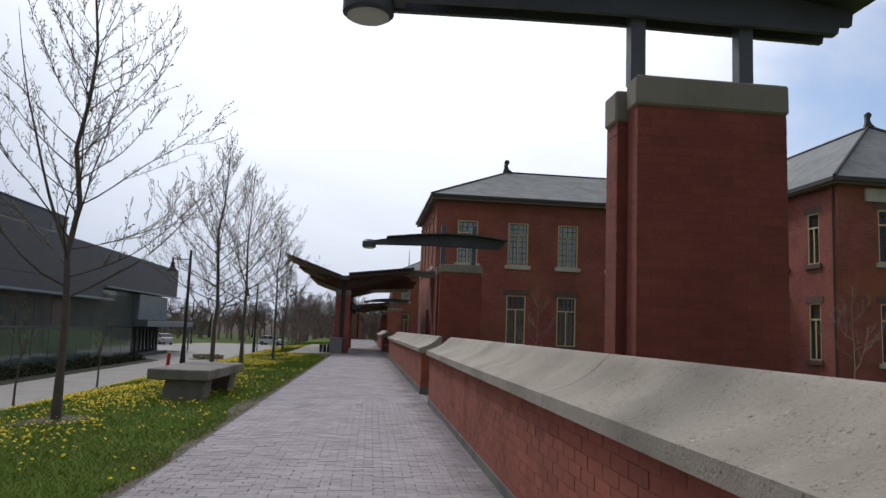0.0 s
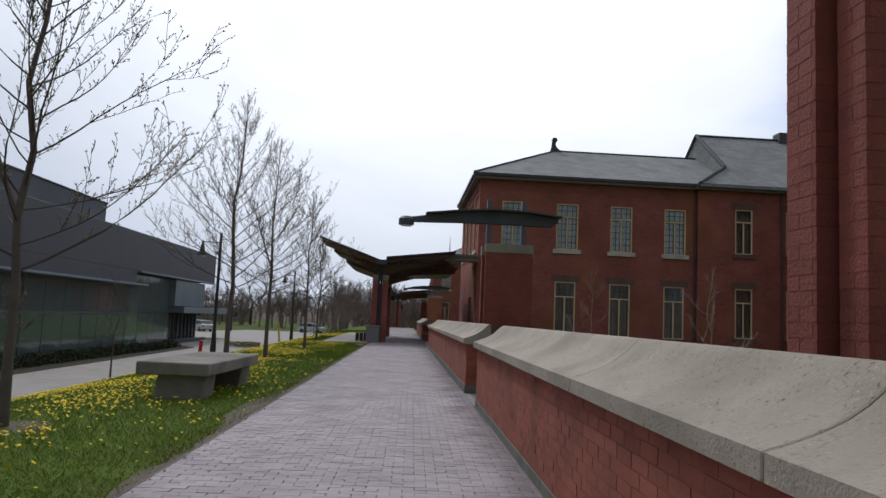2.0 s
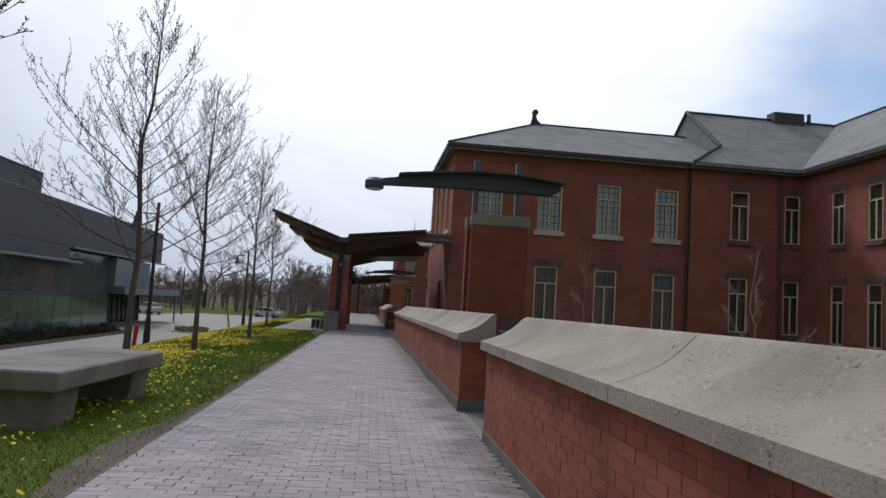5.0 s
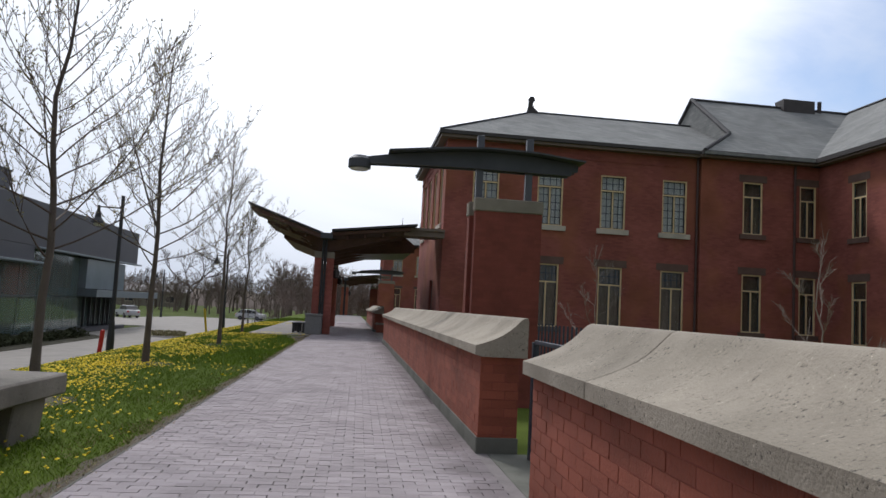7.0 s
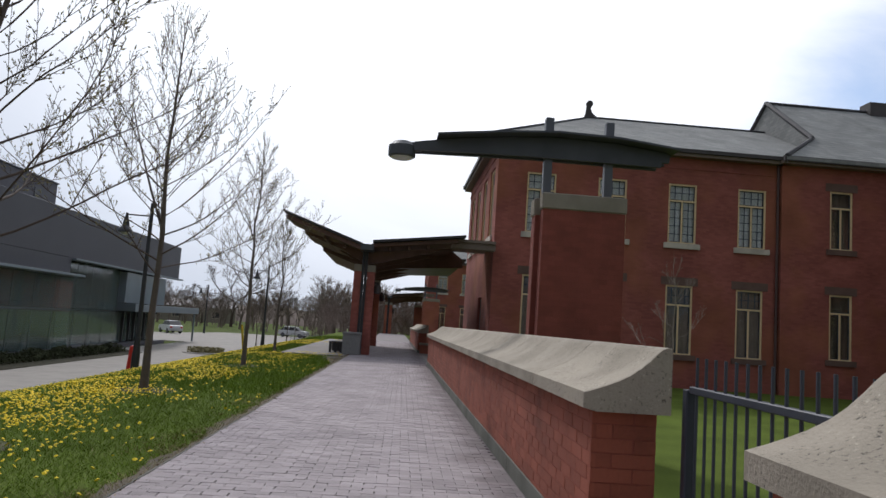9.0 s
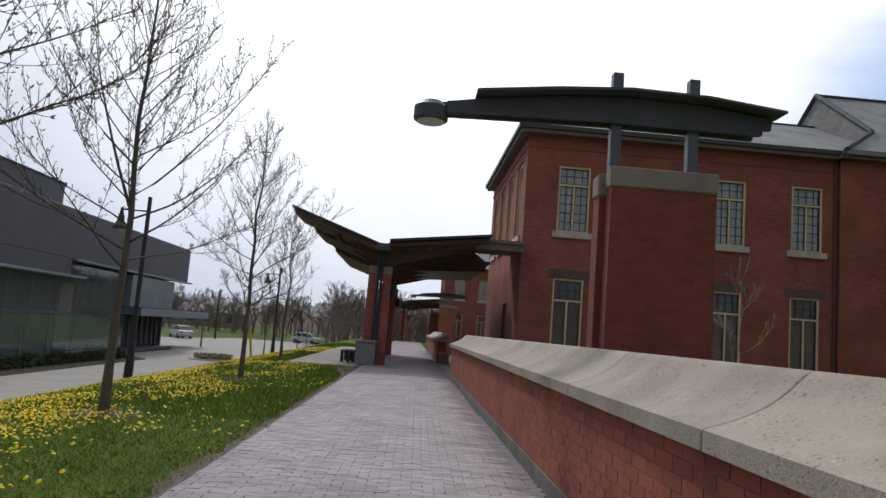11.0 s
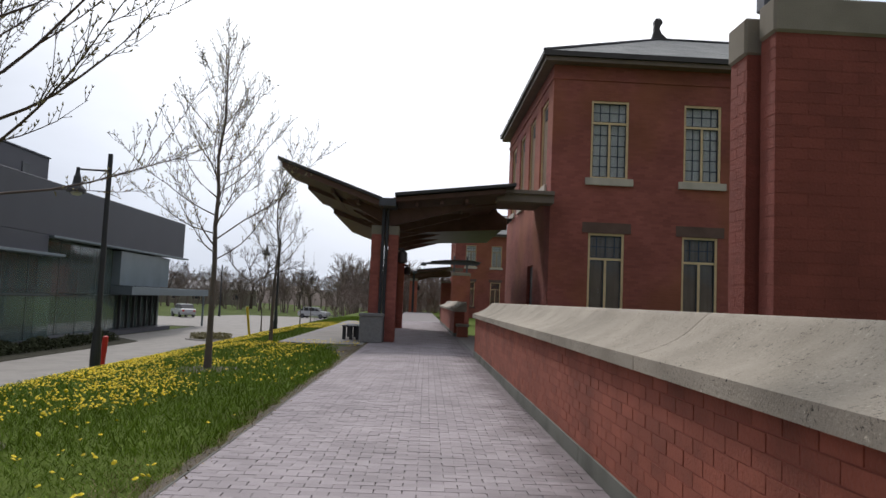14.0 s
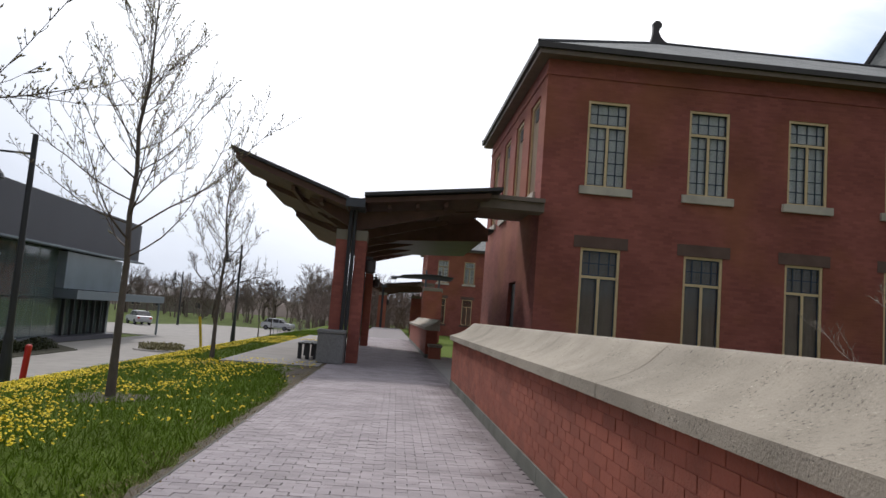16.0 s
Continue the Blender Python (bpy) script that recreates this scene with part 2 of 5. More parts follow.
M_ROAD = mat("pale_concrete_road", (0.29, 0.268, 0.243), 0.92, scale=0.5, vary=0.12, bump=0.3, fine=60, stain=0.15)
M_SLATE = brick_face("grey_slate", (0.285, 0.285, 0.268), (0.225, 0.228, 0.22), (0.15, 0.152, 0.15), 0.36, 0.16, 0.014, (0.84, 1.14))
M_DARKTRIM = mat("dark_painted_trim", (0.066, 0.058, 0.055), 0.55, scale=3, vary=0.25, bump=0.1)
M_STONE = mat("sandstone_trim", (0.58, 0.52, 0.43), 0.88, scale=3, vary=0.18, bump=0.3, fine=50, stain=0.3)
M_LINTEL = mat("brown_sandstone", (0.16, 0.10, 0.08), 0.9, scale=3, vary=0.2, bump=0.3, fine=50, stain=0.2)
M_CREAM = mat("cream_paint", (0.72, 0.55, 0.31), 0.6, scale=4, vary=0.15, bump=0.1)
M_WHITEPAINT = mat("off_white_paint", (0.62, 0.56, 0.42), 0.6, scale=4, vary=0.12, bump=0.1)
M_PIPE = mat("brown_painted_pipe", (0.105, 0.060, 0.052), 0.6, scale=3, vary=0.2, bump=0.1)
M_STEEL = mat("dark_grey_steel", (0.074, 0.078, 0.090), 0.55, 0.1, scale=2, vary=0.3, bump=0.12)
M_GALV = mat("grey_painted_steel", (0.115, 0.12, 0.135), 0.5, 0.2, scale=3, vary=0.2, bump=0.1)
M_TIMBER = mat("brown_stained_soffit", (0.120, 0.064, 0.048), 0.7, scale=3, vary=0.35, bump=0.3, fine=30)
M_SOFFIT = mat("brown_grey_soffit_board", (0.20, 0.155, 0.125), 0.7, scale=3, vary=0.25, bump=0.15)
M_BOARD = mat("weathered_brown_board", (0.24, 0.155, 0.085), 0.8, scale=2, vary=0.3, bump=0.3, fine=30, stain=0.3)
M_ROOFEDGE = mat("weathered_roof_edge", (0.055, 0.052, 0.055), 0.7, scale=2, vary=0.3, bump=0.2)
M_BARK = mat("grey_brown_bark", (0.12, 0.097, 0.082), 0.9, scale=5, vary=0.3, bump=0.8, fine=60, size=0.015)
M_TWIG = mat("dark_twig", (0.085, 0.062, 0.05), 0.85, scale=5, vary=0.3, bump=0)
M_BUD = mat("opening_leaf_bud", (0.24, 0.21, 0.10), 0.7, scale=5, vary=0.3, bump=0, rand=0.5)
# paler than M_TWIG: distance haze is put into this colour
M_WOODS = mat("hazed_woodland_twigs", (0.195, 0.152, 0.128), 0.9, scale=0.15, vary=0.35, bump=0, rand=0.5)
M_CLADDING = mat("dark_grey_cladding", (0.072, 0.069, 0.083), 0.6, 0.1, scale=0.4, vary=0.15, bump=0.15, rand=0.2)
M_BLACK = mat("black_paint", (0.038, 0.038, 0.042), 0.45, scale=3, vary=0.2, bump=0.08)
M_RED = mat("red_paint", (0.55, 0.03, 0.02), 0.45, scale=4, vary=0.15, bump=0.05)
M_CARPAINT = mat("silver_car_paint", (0.55, 0.56, 0.58), 0.3, 0.3, scale=2, vary=0.06, bump=0)
M_RUBBER = mat("black_rubber", (0.02, 0.02, 0.02), 0.85, scale=5, vary=0.2, bump=0.1)
M_GRANITE = mat("speckled_granite", (0.22, 0.215, 0.21), 0.8, scale=40, vary=0.55, bump=0.3, fine=200)
M_CURTAIN = mat("drawn_cloth_curtain", (0.82, 0.79, 0.75), 0.95, scale=2, vary=0.25, bump=0.2)
M_DARKCURTAIN = mat("dull_brown_curtain", (0.17, 0.135, 0.105), 0.95, scale=2, vary=0.3, bump=0.2)
M_GATE = mat("blue_black_gate_paint", (0.045, 0.05, 0.065), 0.4, scale=3, vary=0.2, bump=0.08)
M_BLUEBAR = mat("blue_grey_glazing_bar", (0.035, 0.052, 0.075), 0.6, scale=3, vary=0.2, bump=0)
# room gloom put into a colour, for surfaces added behind the windows
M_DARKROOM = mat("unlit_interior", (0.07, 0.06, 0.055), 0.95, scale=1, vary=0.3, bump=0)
M_LAMPGLASS = mat("frosted_lamp_glass", (0.55, 0.55, 0.52), 0.35, scale=5, vary=0.05, bump=0)
M_YELLOW = mat("yellow_plastic", (0.6, 0.42, 0.03), 0.5, scale=5, vary=0.1, bump=0)
M_GLASS = glass("window_glass", (0.92, 0.96, 0.96), 0.03, 1.0)
# green glass; its diffuse teal share stands in for reflected sky
M_CURTAINWALL = glass("green_glass_with_sky_tone", (0.34, 0.43, 0.42), 0.05, 0.78)
M_LOBBY = mat("dim_lobby_wall", (0.18, 0.18, 0.165), 0.9, scale=0.5, vary=0.4, bump=0)
M_MULLION = mat("grey_green_mullion", (0.06, 0.07, 0.07), 0.5, 0.2, scale=2, vary=0.2, bump=0)
# opaque pale blue: the sky mirrored in the corner glass is put into colour
M_PALEGLASS = mat("sky_toned_corner_glass", (0.22, 0.265, 0.30), 0.2, scale=0.6, vary=0.2, bump=0)
M_PALEPANEL = mat("pale_blue_grey_panel", (0.17, 0.20, 0.225), 0.5, 0.1, scale=1, vary=0.1, bump=0)

# ---- building helpers ----


def link_mesh(name, bm, material, parent=None, smooth=False):
    bmesh.ops.recalc_face_normals(bm, faces=bm.faces)
    me = bpy.data.meshes.new(name)
    bm.to_mesh(me)
    bm.free()
    for m in material if isinstance(material, (list, tuple)) else (material,):
        me.materials.append(m)
    if smooth:
        for p in me.polygons:
            p.use_smooth = True
    ob = new(name, me)
    ob.parent = parent
    return ob


def part(name, bm, material, parent, label="", smooth=False):
    ob = link_mesh(name, bm, material, parent, smooth)
    return tagged(ob, label) if label else ob


def thing(name, label, category, at=(0, 0, 0), turn=0, group="", kind=""):
    ob = new(name)
    ob.matrix_basis = pose(*at, 0, 0, turn)
    ob.empty_display_size = 0.2
    return tagged(ob, label, category, group, kind)


def setting(name, bm, material, label, category, smooth=False):
    return tagged(link_mesh(name, bm, material, None, smooth), label, category, "", "structure")


def stuff_mesh(name, verts, faces, material, parent=None, label="", category="", smooth=False):
    me = bpy.data.meshes.new(name)
    me.from_pydata(verts, [], faces)
    me.materials.append(material)
    if smooth:
        me.polygons.foreach_set("use_smooth", [True] * len(me.polygons))
    ob = new(name, me)
    ob.parent = parent
    return tagged(ob, label, category, "", "stuff")


def box(bm, x0, x1, y0, y1, z0, z1, bevel=0.0):
    g = bmesh.ops.create_cube(bm, size=1)["verts"]
    for v in g:
        v.co = ((x0 + x1) / 2 + v.co.x * (x1 - x0), (y0 + y1) / 2 + v.co.y * (y1 - y0), (z0 + z1) / 2 + v.co.z * (z1 - z0))
    if bevel:
        edges = list({e for v in g for e in v.link_edges})
        bmesh.ops.bevel(bm, geom=edges, offset=bevel, segments=1, affect="EDGES")
    return bm


def boxed(*a, **k):
    return box(bmesh.new(), *a, **k)


def rod(bm, a, b, r0, r1=None, sides=8, cap=True):
    """A tapered round bar from a to b."""
    a, b = Vector(a), Vector(b)
    r1 = r0 if r1 is None else r1
    q = (b - a).to_track_quat("Z", "Y")
    rings = []
    for p, r in ((a, r0), (b, r1)):
        rings.append([bm.verts.new(p + q @ Vector((math.cos(i * math.tau / sides) * r, math.sin(i * math.tau / sides) * r, 0))) for i in range(sides)])
    for i in range(sides):
        j = (i + 1) % sides
        bm.faces.new((rings[0][i], rings[0][j], rings[1][j], rings[1][i]))
    if cap:
        bm.faces.new(rings[0][::-1]), bm.faces.new(rings[1])
    return bm


def prism(bm, outline, axis, lo, hi):
    """An outline in the plane across an axis, drawn out along it. y: outline in x, z; x: in y, z; z: in x, y."""
    put = {"y": lambda p, d: (p[0], d, p[1]), "x": lambda p, d: (d, p[0], p[1]), "z": lambda p, d: (p[0], p[1], d)}[axis]
    a = [bm.verts.new(put(p, lo)) for p in outline]
    b = [bm.verts.new(put(p, hi)) for p in outline]
    k = len(outline)
    for i in range(k):
        bm.faces.new((a[i], a[(i + 1) % k], b[(i + 1) % k], b[i]))
    bm.faces.new(a[::-1]), bm.faces.new(b)
    return bm


def lathe(bm, profile, at=(0, 0, 0), sides=20):
    rings = [[bm.verts.new((at[0] + r * math.cos(i * math.tau / sides), at[1] + r * math.sin(i * math.tau / sides), at[2] + z)) for i in range(sides)] for r, z in profile]
    for a, b in zip(rings, rings[1:]):
        for i in range(sides):
            j = (i + 1) % sides
            bm.faces.new((a[i], a[j], b[j], b[i]))
    bm.faces.new(rings[0][::-1]), bm.faces.new(rings[-1])
    return bm


def pierced(bm, axis, c0, c1, u0, u1, z0, z1, holes):
    """A wall between c0 and c1 along its thickness, with openings (u0, u1, z0, z1) cut through."""
    us = sorted({u0, u1, *[h[0] for h in holes], *[h[1] for h in holes]})
    zs = sorted({z0, z1, *[h[2] for h in holes], *[h[3] for h in holes]})
    made = {}

    def vert(i, j, c):
        if (i, j, c) not in made:
            d = c1 if c else c0
            made[i, j, c] = bm.verts.new((us[i], d, zs[j]) if axis == "x" else (d, us[i], zs[j]))
        return made[i, j, c]

    def solid(i, j):
        if not (0 <= i < len(us) - 1 and 0 <= j < len(zs) - 1):
            return False
        u, z = (us[i] + us[i + 1]) / 2, (zs[j] + zs[j + 1]) / 2
        return not any(h[0] < u < h[1] and h[2] < z < h[3] for h in holes)

    for i in range(len(us) - 1):
        for j in range(len(zs) - 1):
            if not solid(i, j):
                continue
            for c in (0, 1):
                bm.faces.new([vert(a, b, c) for a, b in ((i, j), (i + 1, j), (i + 1, j + 1), (i, j + 1))])
            for (di, dj), (p, q) in (((-1, 0), ((i, j), (i, j + 1))), ((1, 0), ((i + 1, j), (i + 1, j + 1))), ((0, -1), ((i, j), (i + 1, j))), ((0, 1), ((i, j + 1), (i + 1, j + 1)))):
                if not solid(i + di, j + dj):
                    bm.faces.new((vert(*p, 0), vert(*q, 0), vert(*q, 1), vert(*p, 1)))
    return bm


# one brick face for all: a chamfered block that looks along -y, 1 long, one course high
BL, BH, BW = 0.267, 0.089, 0.259
_c, _h, _d = 0.002, 0.0425, 0.03


def brick_verts(length):
    a = length / 2
    return [(-a, 0, -_h), (a, 0, -_h), (a, 0, _h), (-a, 0, _h), (-a + _c, -_d, -_h + _c), (a - _c, -_d, -_h + _c), (a - _c, -_d, _h - _c), (-a + _c, -_d, _h - _c)]


BRICK_FACES = [(4, 5, 6, 7), (0, 1, 5, 4), (1, 2, 6, 5), (2, 3, 7, 6), (3, 0, 4, 7)]
brick_meshes = {}


def brick_mesh(length, material):
    k = (round(length, 3), material.name)
    if k not in brick_meshes:
        me = bpy.data.meshes.new("brick")
        me.from_pydata(brick_verts(k[0]), [], BRICK_FACES)
        me.materials.append(material)
        brick_meshes[k] = me
    return brick_meshes[k]


def brickwork(parent, start, along, out, length, courses, near, single=300, rng=None, uneven=1.0, material=M_BRICK):
    """Bricks on a face: start, its low corner in the parent's space; along and out, unit vectors. Those whose distance along lies within near become parts."""
    rng = rng or random.Random(5)
    start, along, out = Vector(start), Vector(along), Vector(out)
    verts, faces, n = [], [], 0
    for c in range(courses):
        u = -0.5 * BL if c % 2 else 0.0
        while u < length - 0.02:
            a, b = max(u, 0.0), min(u + BW, length)
            u += BL
            if b - a < 0.04:
                continue
            mid, ln = (a + b) / 2, round(b - a, 2)
            deep = -0.030 + rng.uniform(-0.0015, 0.0015) * uneven
            m = Matrix((along, -out, (0, 0, 1))).transposed().to_4x4()
            m = Matrix.Translation(start + along * mid + out * deep + Vector((0, 0, (c + 0.5) * BH + rng.uniform(-0.0015, 0.0015)))) @ m @ pose(0, 0, 0, rng.uniform(-0.8, 0.8) * uneven, rng.uniform(-0.25, 0.25), rng.uniform(-0.5, 0.5) * uneven)
            if n < single and near[0] <= mid <= near[1]:
                ob = new("brick", brick_mesh(ln, material))
                ob.parent, ob.matrix_basis = parent, m
                n += 1
            else:
                k = len(verts)
                verts += [tuple(m @ Vector(v)) for v in brick_verts(ln)]
                faces += [tuple(i + k for i in f) for f in BRICK_FACES]
    if verts:
        stuff_mesh("brickwork", verts, faces, material, parent)
    return n

# ---- ground ----
PATH_W = lambda y: -2.06 + 0.0132 * y               # west edge of the brick path
WALL_X = 1.46                                      # brick face of the parapet


def verge_z(x, y):
    """The verge falls from the path, gently and then steeper, down to the road."""
    d = -x - 4.2
    fall = 0.0 if d < 0 else (0.0446 * d * d if d < 2.8 else 0.35 + 0.29 * (d - 2.8))
    lump = 0.03 * noise.noise((x * 0.6, y * 0.6, 0.3))
    return max(-0.03 - 0.07 * min(max((-x - 2.0) / 2.0, 0), 1) - fall + lump * min(max((-x - 2.1) / 0.8, 0), 1), -2.06)


def sheet(name, material, label, category, x0, x1, y0, y1, nx, ny, height):
    xs, ys = np.linspace(x0, x1, nx), np.linspace(y0, y1, ny)
    verts = [(x, y, height(x, y)) for y in ys for x in xs]
    faces = [(j * nx + i, j * nx + i + 1, (j + 1) * nx + i + 1, (j + 1) * nx + i) for j in range(ny - 1) for i in range(nx - 1)]
    me = bpy.data.meshes.new(name)
    me.from_pydata(verts, [], faces)
    me.materials.append(material)
    me.polygons.foreach_set("use_smooth", [True] * len(me.polygons))
    return tagged(new(name, me), label, category, "", "structure")


# one sheet to the horizon, under everything
bm = bmesh.new()
bmesh.ops.create_grid(bm, x_segments=40, y_segments=40, size=1500)
for v in bm.verts:
    v.co.z = -2.05
setting("ground", bm, M_FARLAWN, "wide lawn with bare spring trees beyond", "ground")
sheet("grass_verge", M_GRASSGROUND, "green spring grass verge sloping down to the road", "grass", -13.0, -1.62, -12, 104, 60, 240, lambda x, y: verge_z(x, y) if x < PATH_W(y) + 0.05 else -0.06)
setting("courtyard_lawn", boxed(1.9, 60, -20, 140, -1.99, -0.6), M_GRASSGROUND, "green courtyard lawn below the parapet", "grass")
bm = bmesh.new()
prism(bm, [(-12.2, -40), (-12.2, 84), (-8, 105), (2, 106), (2, 114), (-14, 130), (-26, 128), (-30, 111), (-48, 109), (-48, 90), (-20.8, 88), (-20.8, 70), (-17.6, 66), (-17.6, -40)], "z", -2.5, -2.0)
setting("road", bm, M_ROAD, "pale concrete service road", "road")
bm = bmesh.new()
prism(bm, [(-17.65, -40), (-17.65, 66), (-20.9, 70), (-26, 70), (-26, -40)], "z", -2.5, -1.97)
setting("planting_bed", bm, M_BED, "dark low planting bed along the glazed building", "planting bed")
setting("side_pavement", boxed(-4.05, -1.62, 40.9, 62, -0.1, 0.004), M_ROAD, "pale concrete side pavement off the brick path", "pavement")
bm = bmesh.new()
prism(bm, [(PATH_W(-12), -12), (WALL_X + 0.1, -12), (WALL_X + 0.1, 100), (PATH_W(50), 100), (PATH_W(50), 50)], "z", -0.5, -0.012)
path_bed = setting("path", bm, [M_JOINT], "pinkish grey clay paver path in running bond", "path")
bm = bmesh.new()
prism(bm, [(-3.0, -12), (-3.0, 100), (1.9, 100), (1.9, -12)], "z", -1.99, -0.51)
setting("terrace_base", bm, M_PLINTH, "concrete base under the raised path", "terrace")

setting("gate_threshold", boxed(WALL_X + 0.1, 1.985, 15.19, 17.28, -0.62, -0.006, bevel=0.01), M_PLINTH, "grey concrete threshold in the parapet gap", "threshold")
setting("entrance_pavement", boxed(WALL_X + 0.1, 4.27, 38.3, 49.6, -0.5, -0.002), M_ROAD, "pale concrete paving up to the entrance", "pavement")

# ---- parapet ----
CAP = [(-0.075, 0.988), (-0.075, 1.083), (0.003, 1.1083), (0.072, 1.1335), (0.142, 1.163), (0.211, 1.1991), (0.28, 1.2469), (0.341, 1.3019), (0.38, 1.3419), (0.41, 1.3691), (0.445, 1.383), (0.467, 1.3776), (0.475, 1.355), (0.475, 0.968), (0.0, 0.968)]


def parapet(name, y0, y1, joints, label, turn=0.0, strip=0.115):
    w = thing(name, label, "wall", (WALL_X + (y1 - y0) * math.sin(radians(turn)), y0, 0), turn, kind="structure")
    part("wall_core", boxed(0.0035, 0.4065, 0.0035, y1 - y0 - 0.0035, -0.45, 0.975), M_MORTAR, w)
    n = round((y1 - y0) / 2.9)
    for i in range(n):
        part("plinth_strip", boxed(-0.014, 0.006, 0.02 + (y1 - y0 - 0.04) * i / n + 0.004, 0.02 + (y1 - y0 - 0.04) * (i + 1) / n - 0.004, -0.05, strip, bevel=0.006), M_PLINTH, w, "damp grey concrete strip at the wall's foot")
    part("plinth_strip", boxed(-0.014, 0.42, -0.016, 0.004, -0.05, strip, bevel=0.006), M_PLINTH, w, "damp grey concrete strip at the wall's end")
    ys = [y0 - 0.06] + [j for j in joints if y0 < j < y1] + [y1 + 0.06]
    for a, b in zip(ys, ys[1:]):
        bm = bmesh.new()
        n = max(2, int((b - a) / 0.3))
        stops = [0.014, *[(b - a) * i / n for i in range(1, n)], b - a - 0.014]
        rings = []
        for d in stops:
            y = a + d - y0
            rings.append([bm.verts.new((x, y, z + 0.00015 * noise.noise((x * 3, (y + y0) * 1.7, z * 4)))) for x, z in CAP])
        k = len(CAP)
        for r, s in zip(rings, rings[1:]):
            for i in range(k):
                f = bm.faces.new((r[i], r[(i + 1) % k], s[(i + 1) % k], s[i]))
                f.smooth = 1 < i < 12
        for r, out in ((rings[0], -1), (rings[-1], 1)):
            inner = [bm.verts.new(v.co) for v in r]
            tip = [bm.verts.new(v.co + Vector((0.004 if v.co.x < 0 else 0, out * 0.0095, -0.005 if v.co.z > 1.05 else 0))) for v in r]
            for i in range(k):
                j = (i + 1) % k
                bm.faces.new((inner[i], inner[j], tip[j], tip[i])[::out])
            bm.faces.new([bm.verts.new(v.co) for v in tip][::out])
        part("coping_stone", bm, M_CONCRETE, w, "scooped pale concrete coping")
    return w


parapet_1 = parapet("parapet_1", -9.0, 15.18, [-6.9, -4.1, -1.3, 1.5, 5.08, 7.83, 10.88, 13.79], "red brick parapet wall with a scooped concrete coping", -0.45, 0.105)
parapet_2 = parapet("parapet_2", 17.3, 38.2, [18.85, 21.55, 24.5, 27.35, 30.2, 33.1, 36.0], "red brick parapet wall with a scooped concrete coping", 0.0, 0.15)
parapet_3 = parapet("parapet_3", 48.6, 66.0, [51, 53.4, 55.8, 58.2, 60.6, 63], "red brick parapet wall beyond the canopy")

# ---- red brick building ----


